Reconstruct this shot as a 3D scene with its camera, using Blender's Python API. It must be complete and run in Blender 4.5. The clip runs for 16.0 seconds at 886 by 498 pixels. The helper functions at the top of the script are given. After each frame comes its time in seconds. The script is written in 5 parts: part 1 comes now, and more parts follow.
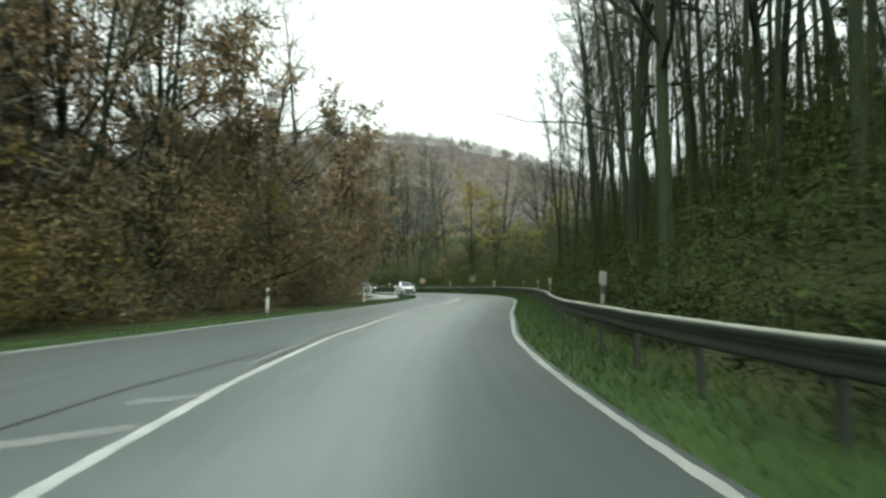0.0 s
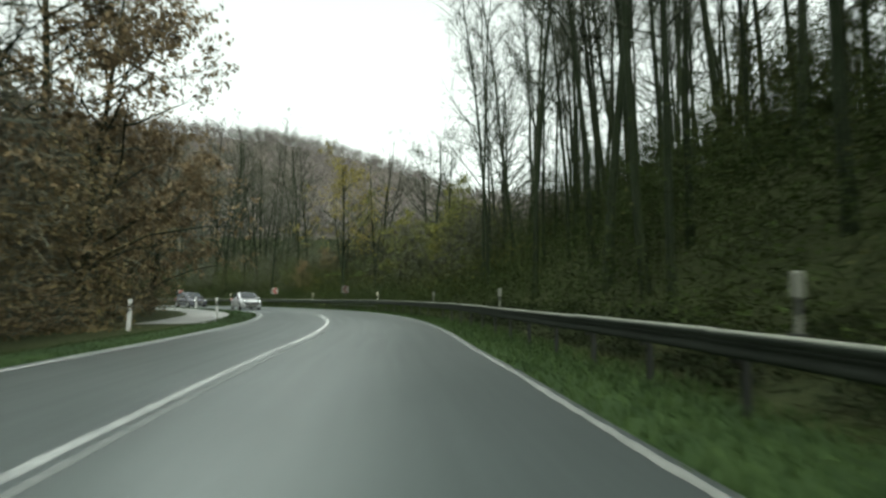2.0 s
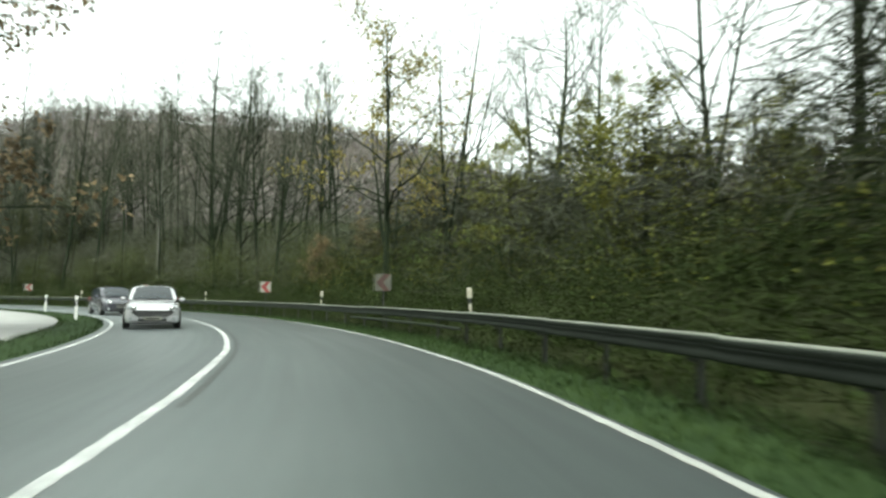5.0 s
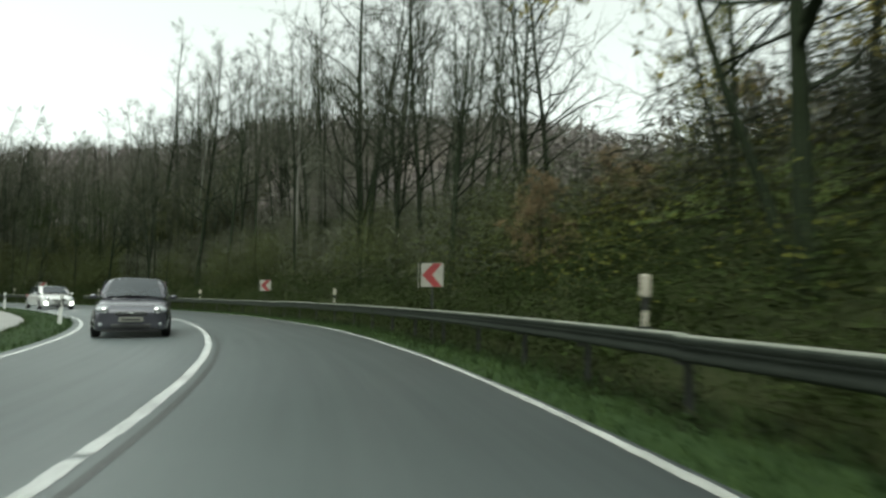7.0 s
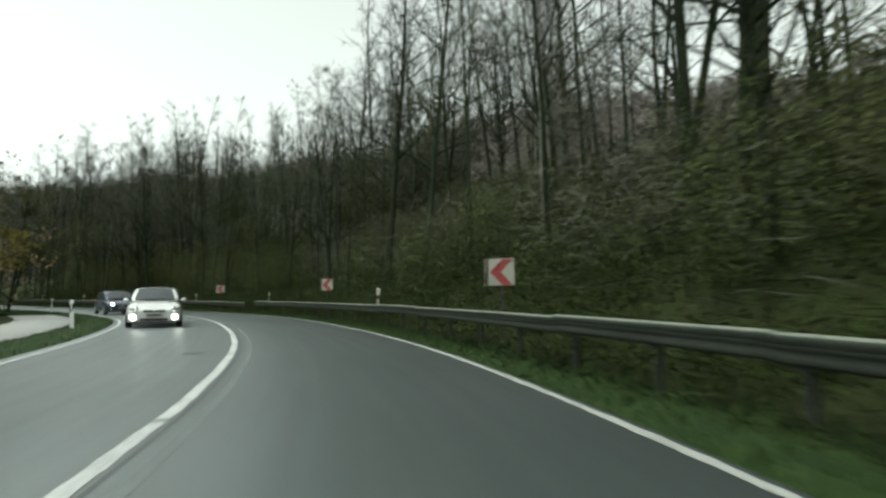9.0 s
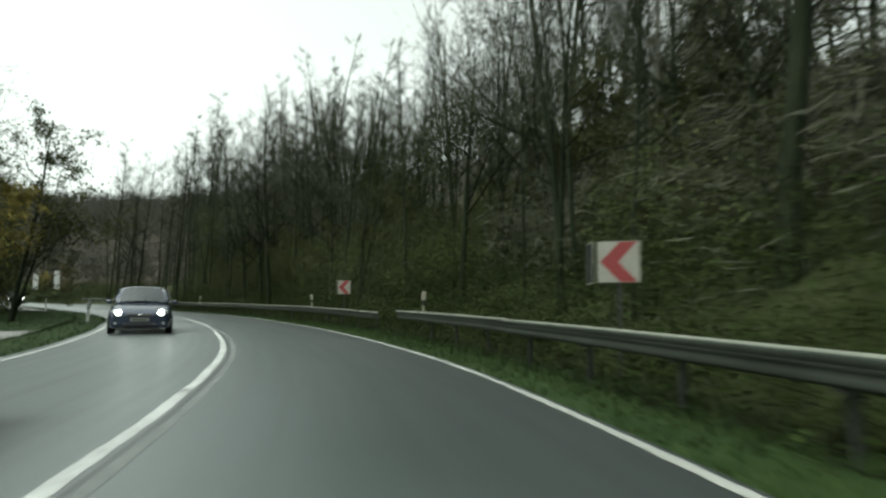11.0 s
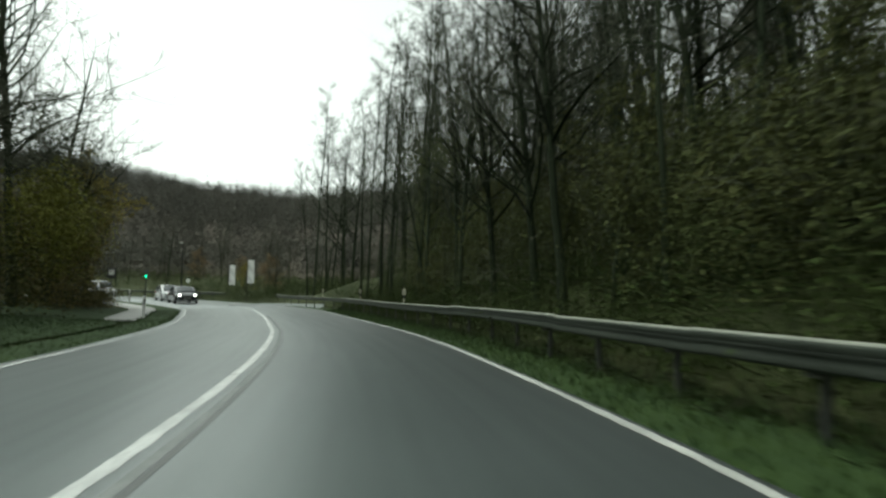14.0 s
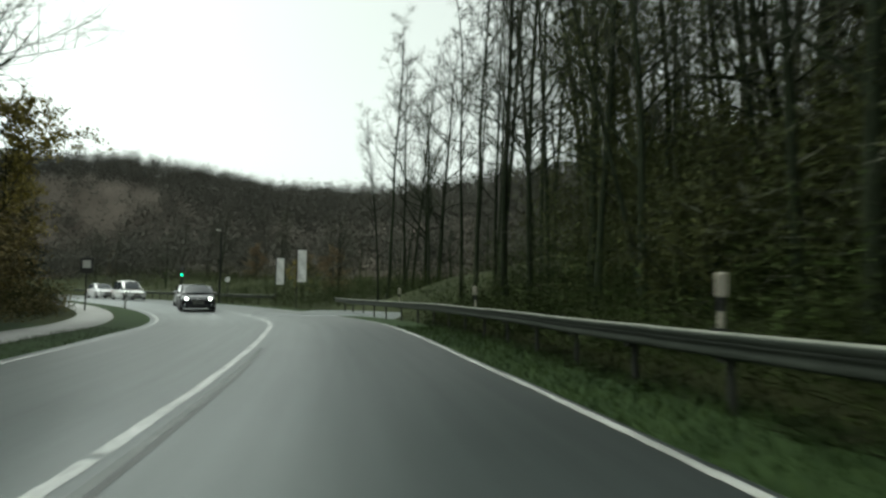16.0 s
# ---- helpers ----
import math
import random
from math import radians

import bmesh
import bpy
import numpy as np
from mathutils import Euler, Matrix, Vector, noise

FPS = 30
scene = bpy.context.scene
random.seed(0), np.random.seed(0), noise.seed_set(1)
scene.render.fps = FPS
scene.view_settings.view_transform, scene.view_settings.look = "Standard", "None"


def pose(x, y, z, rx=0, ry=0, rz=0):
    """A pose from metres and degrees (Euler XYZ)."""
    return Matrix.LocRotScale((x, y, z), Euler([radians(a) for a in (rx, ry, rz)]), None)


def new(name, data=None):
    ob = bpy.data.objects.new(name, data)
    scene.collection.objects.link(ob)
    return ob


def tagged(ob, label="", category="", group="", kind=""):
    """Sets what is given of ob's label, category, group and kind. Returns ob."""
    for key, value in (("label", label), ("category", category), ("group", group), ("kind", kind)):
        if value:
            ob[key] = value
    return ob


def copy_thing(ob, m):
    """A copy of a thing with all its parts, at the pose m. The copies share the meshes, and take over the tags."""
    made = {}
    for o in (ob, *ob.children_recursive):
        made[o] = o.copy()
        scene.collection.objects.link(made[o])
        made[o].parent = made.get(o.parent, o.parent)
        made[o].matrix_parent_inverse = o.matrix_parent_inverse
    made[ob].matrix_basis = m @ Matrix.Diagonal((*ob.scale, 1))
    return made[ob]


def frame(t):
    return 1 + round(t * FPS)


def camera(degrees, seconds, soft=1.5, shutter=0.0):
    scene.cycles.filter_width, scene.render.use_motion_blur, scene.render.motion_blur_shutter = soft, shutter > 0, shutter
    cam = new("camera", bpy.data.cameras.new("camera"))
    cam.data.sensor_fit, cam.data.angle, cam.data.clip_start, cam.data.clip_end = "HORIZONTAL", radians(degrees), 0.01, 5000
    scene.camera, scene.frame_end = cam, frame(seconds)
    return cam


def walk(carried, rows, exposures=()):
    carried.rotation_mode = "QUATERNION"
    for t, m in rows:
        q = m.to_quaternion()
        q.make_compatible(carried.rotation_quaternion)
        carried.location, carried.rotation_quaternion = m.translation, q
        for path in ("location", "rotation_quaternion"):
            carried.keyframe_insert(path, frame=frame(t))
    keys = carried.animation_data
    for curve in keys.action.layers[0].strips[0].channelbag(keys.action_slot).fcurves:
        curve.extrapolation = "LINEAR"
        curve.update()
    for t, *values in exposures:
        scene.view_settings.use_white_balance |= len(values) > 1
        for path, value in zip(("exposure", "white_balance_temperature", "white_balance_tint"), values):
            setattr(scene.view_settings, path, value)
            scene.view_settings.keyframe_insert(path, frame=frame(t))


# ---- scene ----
# ---- camera and its drive along the road ----
cam = camera(74.4, 16.0, soft=2.6, shutter=0.4)
EYE = 1.1
ROWS = [(0, 0, 0, 0, 3.47, 0.55), (0.5, -0.32, 4.61, -5.07, 4.5, 0.51), (1, -0.39, 9.21, -9.1, 4.28, 0.32),
        (1.5, -0.18, 13.8, -11.48, 4.37, 0.07), (2, 0.24, 18.5, -13.22, 4.59, 0.11), (2.5, 0.69, 23.19, -13.92, 4.87, -0.67),
        (3, 1.24, 27.89, -14.31, 4.68, -0.63), (3.5, 1.85, 32.63, -14.47, 4.46, -0.03), (4, 2.4, 37.42, -13.36, 4.56, 0),
        (4.5, 2.82, 42.29, -10.86, 4.51, 0.09), (5, 2.88, 47.28, -7.51, 4.91, -0.8), (5.5, 2.74, 52.35, -3.81, 4.43, -0.65),
        (6, 2.13, 57.52, 0.51, 4.42, -0.75), (6.5, 1.1, 62.57, 4.66, 4.37, -0.59), (7, -0.27, 67.47, 8.98, 4.73, -0.8),
        (7.5, -1.99, 72.33, 13.87, 4.23, -0.22), (8, -4.13, 77.06, 19.13, 4.24, 0.16), (8.5, -6.81, 81.66, 24.42, 4.39, -0.55),
        (9, -9.85, 86.07, 29.38, 4.57, 0.3), (9.5, -13.41, 90.42, 34.38, 4.47, -0.99), (10, -17.33, 94.47, 38.16, 4.56, 0.11),
        (10.5, -21.49, 98.25, 41.35, 4.48, 0.06), (11, -25.85, 101.72, 44.42, 5.15, -0.53), (11.5, -30.24, 104.95, 48.11, 4.36, 0.26),
        (12, -34.85, 107.71, 52.61, 4.9, -0.29), (12.5, -39.57, 110.03, 56.48, 4.54, 0.14), (13, -44.48, 112.06, 60.73, 4.71, -0.02),
        (13.5, -49.37, 113.81, 64.19, 4.54, -0.33), (14, -54.09, 115.29, 66.43, 4.61, -0.29), (14.5, -58.64, 116.48, 67.91, 4.75, -0.84),
        (15, -63.19, 117.65, 69.49, 5.1, -0.49), (15.5, -67.79, 118.62, 71.75, 4.89, -0.16), (16, -72.36, 119.27, 73.99, 4.9, -0.25)]
walk(cam, [(t, pose(x, y, EYE, 90 + p, r, w)) for t, x, y, w, p, r in ROWS],
     [(0.0, 1.25, 6500, -7.5), (1.0, 0.85, 6500, -7.5), (3.0, 0.85, 6500, -7.5), (5.3, 1.4, 6500, -7.5), (6.0, 1.38, 6500, -7.5), (6.6, 0.75, 6500, -7.5), (9.0, 0.55, 6500, -7.5), (11.5, 0.62, 6500, -8), (12.5, 0.52, 6500, -8), (14.5, 0.48, 6500, -8), (16.0, 0.25, 6500, -8)])

# ---- overcast November daylight ----
world = bpy.data.worlds.new("overcast_sky")
scene.world = world
world.use_nodes = True
wn = world.node_tree.nodes
wl = world.node_tree.links
sky = wn.new("ShaderNodeTexSky")
sky.sky_type = "NISHITA"
sky.sun_disc = False
sky.sun_elevation = radians(62)
sky.sun_rotation = radians(200)
sky.air_density = 1.0
sky.dust_density = 4.0
sky.ozone_density = 1.0
grey = wn.new("ShaderNodeHueSaturation")
grey.inputs["Saturation"].default_value = 0.06
grey.inputs["Value"].default_value = 1.4
wl.new(sky.outputs[0], grey.inputs["Color"])
wl.new(grey.outputs[0], wn["Background"].inputs["Color"])
wn["Background"].inputs["Strength"].default_value = 0.15
sun = new("sun", bpy.data.lights.new("sun", "SUN"))
sun.data.energy = 0.8
sun.data.angle = radians(25)
sun.data.color = (1.0, 0.96, 0.9)
sun.matrix_world = pose(0, 0, 60, 28, 0, -20)


# ---- materials ----
def mat(name, dark, light, rough=0.8, scale=6.0, fine=60.0, bump=0.3, metal=0.0, mix=0.5, vary=0.0, spec=0.5, bump_dist=0.02):
    """Two scales of noise between two colours, grain relief, and some chance from object to object."""
    m = bpy.data.materials.new(name)
    m.use_nodes = True
    n, l = m.node_tree.nodes, m.node_tree.links
    b = n["Principled BSDF"]
    geo = n.new("ShaderNodeNewGeometry")
    big, small = n.new("ShaderNodeTexNoise"), n.new("ShaderNodeTexNoise")
    big.inputs["Scale"].default_value, small.inputs["Scale"].default_value = scale, fine
    big.inputs["Detail"].default_value, small.inputs["Detail"].default_value = 4, 3
    for t in (big, small):
        l.new(geo.outputs["Position"], t.inputs["Vector"])
    add = n.new("ShaderNodeMix")
    add.data_type = "FLOAT"
    add.inputs["Factor"].default_value = mix
    l.new(big.outputs["Fac"], add.inputs["A"])
    l.new(small.outputs["Fac"], add.inputs["B"])
    fac = add.outputs["Result"]
    if vary:
        info = n.new("ShaderNodeObjectInfo")
        isl = n.new("ShaderNodeMath")
        isl.operation = "ADD"
        l.new(info.outputs["Random"], isl.inputs[0])
        l.new(geo.outputs["Random Per Island"], isl.inputs[1])
        mul = n.new("ShaderNodeMath")
        mul.operation = "MULTIPLY_ADD"
        mul.inputs[1].default_value, mul.inputs[2].default_value = vary, -vary
        l.new(isl.outputs[0], mul.inputs[0])
        plus = n.new("ShaderNodeMath")
        l.new(fac, plus.inputs[0])
        l.new(mul.outputs[0], plus.inputs[1])
        fac = plus.outputs[0]
    ramp = n.new("ShaderNodeValToRGB")
    ramp.color_ramp.elements[0].position, ramp.color_ramp.elements[1].position = 0.3, 0.7
    ramp.color_ramp.elements[0].color, ramp.color_ramp.elements[1].color = (*dark, 1), (*light, 1)
    l.new(fac, ramp.inputs["Fac"])
    l.new(ramp.outputs["Color"], b.inputs["Base Color"])
    b.inputs["Roughness"].default_value, b.inputs["Metallic"].default_value = rough, metal
    b.inputs["Specular IOR Level"].default_value = spec
    if bump:
        bp = n.new("ShaderNodeBump")
        bp.inputs["Strength"].default_value, bp.inputs["Distance"].default_value = bump, bump_dist
        l.new(small.outputs["Fac"], bp.inputs["Height"])
        l.new(bp.outputs["Normal"], b.inputs["Normal"])
    return m


ASPHALT = mat("asphalt", (0.055, 0.0638, 0.0627), (0.0858, 0.0968, 0.0957), 0.4, 0.35, 90, 0.5, bump_dist=0.006)


def wear_tracks(m):
    """Two paler, smoother wheel tracks in each lane and streaks along the road."""
    n, l = m.node_tree.nodes, m.node_tree.links
    b = n["Principled BSDF"]
    uv = n.new("ShaderNodeUVMap")
    uv.uv_map = "lane"
    sep = n.new("ShaderNodeSeparateXYZ")
    l.new(uv.outputs[0], sep.inputs[0])
    ramp = n.new("ShaderNodeValToRGB")
    ramp.color_ramp.interpolation = "B_SPLINE"
    while len(ramp.color_ramp.elements) < 9:
        ramp.color_ramp.elements.new(0.5)
    for e, (p, v) in zip(ramp.color_ramp.elements, ((0.0, 0.2), (0.16, 0.75), (0.3, 0.3), (0.42, 0.75), (0.52, 0.1), (0.63, 0.8), (0.76, 0.25), (0.88, 0.8), (1.0, 0.1))):
        e.position, e.color = p, (v, v, v, 1)
    l.new(sep.outputs[0], ramp.inputs[0])
    stretch = n.new("ShaderNodeVectorMath")
    stretch.operation = "MULTIPLY"
    stretch.inputs[1].default_value = (30.0, 0.12, 1.0)
    l.new(uv.outputs[0], stretch.inputs[0])
    streak = n.new("ShaderNodeTexNoise")
    streak.inputs["Scale"].default_value, streak.inputs["Detail"].default_value = 1.0, 5
    l.new(stretch.outputs[0], streak.inputs["Vector"])
    mixed = n.new("ShaderNodeMix")
    mixed.data_type = "FLOAT"
    mixed.inputs["Factor"].default_value = 0.5
    l.new(ramp.outputs["Color"], mixed.inputs["A"])
    l.new(streak.outputs["Fac"], mixed.inputs["B"])
    tone = n.new("ShaderNodeMapRange")
    tone.inputs["To Min"].default_value, tone.inputs["To Max"].default_value = 0.78, 1.3
    l.new(mixed.outputs["Result"], tone.inputs["Value"])
    old = b.inputs["Base Color"].links[0].from_socket
    mul = n.new("ShaderNodeVectorMath")
    mul.operation = "SCALE"
    l.new(old, mul.inputs[0])
    l.new(tone.outputs[0], mul.inputs["Scale"])
    l.new(mul.outputs[0], b.inputs["Base Color"])
    rough = n.new("ShaderNodeMapRange")
    rough.inputs["To Min"].default_value, rough.inputs["To Max"].default_value = 0.46, 0.25
    l.new(mixed.outputs["Result"], rough.inputs["Value"])
    l.new(rough.outputs[0], b.inputs["Roughness"])


ROADWAY = mat("worn_asphalt", (0.048, 0.0575, 0.058), (0.0795, 0.092, 0.094), 0.4, 0.35, 90, 0.35, spec=1.0, bump_dist=0.005)
wear_tracks(ROADWAY)
PATH = mat("pale_path_asphalt", (0.17, 0.17, 0.165), (0.27, 0.27, 0.26), 0.7, 0.6, 70, 0.3)
PAINT = mat("road_paint", (0.2, 0.206, 0.203), (0.44, 0.45, 0.445), 0.6, 1.4, 22, 0.2, mix=0.5)
WORN_PAINT = mat("worn_centre_paint", (0.12, 0.126, 0.125), (0.29, 0.3, 0.298), 0.6, 1.4, 22, 0.2, mix=0.5)
DULL_PAINT = mat("dirty_road_paint", (0.075, 0.08, 0.075), (0.19, 0.195, 0.185), 0.65, 1.1, 20, 0.2, mix=0.5)
EDGE_PAINT = mat("soiled_road_paint", (0.14, 0.143, 0.133), (0.36, 0.365, 0.345), 0.65, 0.9, 20, 0.2, mix=0.4)
GRASS = mat("grass", (0.0066, 0.0178, 0.0034), (0.0218, 0.0405, 0.0082), 0.9, 1.2, 25, 0.6, spec=0.2)
BLADE = mat("grass_blades", (0.0078, 0.0218, 0.0044), (0.03, 0.051, 0.0108), 0.8, 0.8, 7, 0, vary=0.3, spec=0.2)
FLOOR = mat("leaf_litter", (0.0113, 0.0156, 0.00582), (0.035, 0.0408, 0.0163), 0.95, 0.3, 9, 0.8, spec=0.1, bump_dist=0.05)
# one rail in three steels: sky light on the lip, shade on the folds
STEEL = mat("lit_galvanised_steel", (0.1, 0.107, 0.09), (0.205, 0.212, 0.18), 0.6, 1.5, 30, 0.15, spec=0.25)
BEAM = mat("shaded_green_steel", (0.011, 0.0145, 0.0105), (0.032, 0.038, 0.03), 0.6, 1.2, 22, 0.2, spec=0.2)
RIB = mat("dim_steel", (0.017, 0.021, 0.0165), (0.037, 0.043, 0.035), 0.65, 1.5, 26, 0.15, spec=0.12)
POST = mat("dull_steel", (0.01, 0.011, 0.01), (0.026, 0.028, 0.026), 0.7, 4, 40, 0.2, metal=0.3)
BARK = mat("grey_brown_bark", (0.0076, 0.0109, 0.0051), (0.022, 0.0284, 0.0158), 0.95, 1.5, 30, 0.7, vary=0.25, spec=0.1)
BIRCH = mat("birch_bark", (0.049, 0.049, 0.0392), (0.182, 0.179, 0.157), 0.85, 2.5, 14, 0.4, spec=0.2)
TWIG = mat("bare_twigs", (0.0315, 0.034, 0.0236), (0.079, 0.0829, 0.0598), 0.95, 2.0, 30, 0, vary=0.25, spec=0.1)
SMOKE = mat("smoky_twigs", (0.0545, 0.0564, 0.0431), (0.115, 0.116, 0.0896), 0.95, 0.8, 12, 0, vary=0.12, spec=0.1)
# darker copy of the twigs for the bank: forest shade put into colour
BRUSH = mat("shaded_brush_twigs", (0.0155, 0.021, 0.0063), (0.026, 0.033, 0.011), 0.95, 2.0, 30, 0, vary=0.25, spec=0.1)


def leafmat(name, a, b):
    m = mat(name, a, b, 0.8, 0.5, 3, 0, vary=0.1, spec=0.1)
    return m


L_BROWN = leafmat("brown_autumn_leaves", (0.085, 0.066, 0.038), (0.195, 0.142, 0.08))
L_YELLOW = leafmat("yellow_autumn_leaves", (0.105, 0.091, 0.022), (0.25, 0.205, 0.052))
L_GREEN = leafmat("dull_green_leaves", (0.02, 0.0245, 0.008), (0.062, 0.067, 0.021))
# kept very dark, so the leaf colour carries the wood's shade
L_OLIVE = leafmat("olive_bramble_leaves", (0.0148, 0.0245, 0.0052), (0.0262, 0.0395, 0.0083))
L_RUSSET = leafmat("russet_shrub_leaves", (0.062, 0.053, 0.022), (0.14, 0.11, 0.046))
L_MOSS = leafmat("moss_brown_leaves", (0.036, 0.045, 0.0155), (0.068, 0.077, 0.028))
L_WARM = leafmat("olive_brown_leaves", (0.085, 0.07, 0.034), (0.145, 0.113, 0.055))
L_SPRUCE = leafmat("spruce_needles", (0.006, 0.012, 0.006), (0.02, 0.032, 0.014))
# rank plants by the rail, their colour darkened for the shade there
L_RANK = leafmat("shaded_rank_growth", (0.006, 0.0105, 0.003), (0.0135, 0.021, 0.006))
RANK_TWIG = mat("shaded_dead_stalks", (0.006, 0.008, 0.004), (0.018, 0.02, 0.009), 0.95, 2.0, 30, 0, vary=0.25, spec=0.1)
L_LIME = leafmat("yellowing_green_leaves", (0.048, 0.0552, 0.0108), (0.168, 0.168, 0.0336))
# paler and more mauve than bare twigs: distance haze is in this colour
L_FAR = mat("far_hazed_wood", (0.1, 0.092, 0.087), (0.175, 0.154, 0.144), 0.85, 0.03, 0.6, 0, mix=0.3, vary=0.06, spec=0.1)
L_MIXED = mat("dark_mixed_wood", (0.042, 0.0425, 0.035), (0.071, 0.069, 0.058), 0.85, 0.05, 0.8, 0, mix=0.3, vary=0.08, spec=0.1)
HILL_FLOOR = mat("hillside_leaf_litter", (0.048, 0.042, 0.035), (0.08, 0.068, 0.057), 0.95, 0.05, 1.5, 0.3, spec=0.1)
MEADOW = mat("bright_clearing_grass", (0.062, 0.09, 0.021), (0.115, 0.15, 0.037), 0.9, 0.6, 18, 0.4, spec=0.2)
WHITE = mat("white_plastic", (0.504, 0.504, 0.49), (0.7, 0.7, 0.679), 0.45, 3, 40, 0)
CLOTH = mat("white_cloth", (0.62, 0.62, 0.61), (0.8, 0.8, 0.79), 0.8, 2, 30, 0.1)
LENS_OFF = mat("headlight_glass", (0.16, 0.17, 0.18), (0.34, 0.36, 0.37), 0.12, 4, 20, 0, spec=0.8)
BLACK = mat("black_plastic", (0.012, 0.012, 0.012), (0.03, 0.03, 0.03), 0.5, 3, 40, 0)
RED = mat("red_sheeting", (0.12, 0.01, 0.011), (0.19, 0.017, 0.017), 0.5, 2, 30, 0)
GREYBACK = mat("grey_sign_back", (0.008, 0.009, 0.009), (0.02, 0.021, 0.021), 0.9, 2, 30, 0, spec=0.05)
SHEET = mat("white_sheeting", (0.155, 0.153, 0.13), (0.245, 0.242, 0.21), 0.5, 3, 40, 0)
# darker copies of both sheetings: the first sign's backlight put into colour
DIM_SHEET = mat("backlit_sheeting", (0.04, 0.041, 0.032), (0.1, 0.1, 0.082), 0.6, 5, 30, 0)
DIM_RED = mat("backlit_red_sheeting", (0.032, 0.014, 0.011), (0.062, 0.024, 0.017), 0.6, 5, 30, 0)
DULL_FLAG = mat("dull_grey_plastic", (0.075, 0.078, 0.065), (0.13, 0.132, 0.11), 0.6, 5, 40, 0)
FLAG = mat("weathered_plastic", (0.29, 0.268, 0.217), (0.493, 0.457, 0.384), 0.5, 5, 40, 0)


# ---- helpers for meshes ----
def mesh_ob(name, verts, faces, material, parent=None, label="", smooth=False):
    me = bpy.data.meshes.new(name)
    me.from_pydata([tuple(v) for v in verts], [], [tuple(f) for f in faces])
    me.materials.append(material)
    if smooth:
        me.polygons.foreach_set("use_smooth", [True] * len(me.polygons))
    me.update()
    ob = new(name, me)
    if parent:
        ob.parent = parent
    if label:
        tagged(ob, label)
    return ob


def part(name, bm, material, parent, label="", smooth=False):
    me = bpy.data.meshes.new(name)
    bmesh.ops.recalc_face_normals(bm, faces=bm.faces)
    bm.to_mesh(me)
    bm.free()
    me.materials.append(material)
    if smooth:
        me.polygons.foreach_set("use_smooth", [True] * len(me.polygons))
    ob = new(name, me)
    ob.parent = parent
    if label:
        tagged(ob, label)
    return ob


def box(bm, x0, x1, y0, y1, z0, z1, bevel=0.0, m=None):
    r = bmesh.ops.create_cube(bm, size=1.0)
    mm = Matrix.Translation(((x0 + x1) / 2, (y0 + y1) / 2, (z0 + z1) / 2)) @ Matrix.Diagonal((x1 - x0, y1 - y0, z1 - z0, 1))
    bmesh.ops.transform(bm, matrix=(m @ mm) if m else mm, verts=r["verts"])
    if bevel:
        es = {e for v in r["verts"] for e in v.link_edges}
        bmesh.ops.bevel(bm, geom=list(es), offset=bevel, segments=1, affect="EDGES")
    return bm


def boxes(*specs, bevel=0.0):
    bm = bmesh.new()
    for s in specs:
        box(bm, *s, bevel=bevel)
    return bm


# ---- the line of the road: points of its run, then stations along it ----
RUN = [(1.3, -20), (0.75, -9.3), (0, 0), (-0.39, 9.21), (0.24, 18.5), (1.24, 27.89), (2.4, 37.42), (2.88, 47.28), (2.13, 57.52), (-0.27, 67.47), (-4.13, 77.06), (-9.85, 86.07), (-17.33, 94.47), (-25.85, 101.72), (-34.85, 107.71), (-44.48, 112.06), (-54.09, 115.29), (-63.19, 117.65), (-72.36, 119.27), (-81.05, 120.37), (-89.06, 121), (-96.06, 120.99), (-104.04, 119.56), (-112, 117.14), (-120.95, 113.5), (-133.84, 106.59), (-148.7, 97.36), (-173.44, 80.97), (-217.98, 51.26)]


def spline(p, n=20):
    p = np.array(p, float)
    q = np.vstack([2 * p[0] - p[1], p, 2 * p[-1] - p[-2]])
    out = []
    for i in range(len(p) - 1):
        a, b, c, d = q[i:i + 4]
        for u in np.arange(n) / n:
            out.append(0.5 * (2 * b + (c - a) * u + (2 * a - 5 * b + 4 * c - d) * u * u + (3 * b - a - 3 * c + d) * u ** 3))
    return np.array(out + [p[-1]])


LINE = spline(RUN)
ARC = np.concatenate([[0], np.cumsum(np.linalg.norm(np.diff(LINE, axis=0), axis=1))])
KNOT = ARC[::20]


def station(k):
    """Arc length at the k-th point of the run, counted from the first seen one."""
    return float(np.interp(k + 2, np.arange(len(KNOT)), KNOT))


def on(s, lat=0.0):
    """Place and direction on the road's line at arc length s, lat metres to the right."""
    s = np.asarray(s, float)
    x, y = np.interp(s, ARC, LINE[:, 0]), np.interp(s, ARC, LINE[:, 1])
    dx = np.interp(s + 0.6, ARC, LINE[:, 0]) - np.interp(s - 0.6, ARC, LINE[:, 0])
    dy = np.interp(s + 0.6, ARC, LINE[:, 1]) - np.interp(s - 0.6, ARC, LINE[:, 1])
    d = np.hypot(dx, dy)
    dx, dy = dx / d, dy / d
    return x + dy * lat, y - dx * lat, dx, dy


def profile(*pairs):
    k, v = [station(a) for a, _ in pairs], [b for _, b in pairs]
    return lambda s: np.interp(s, k, v)


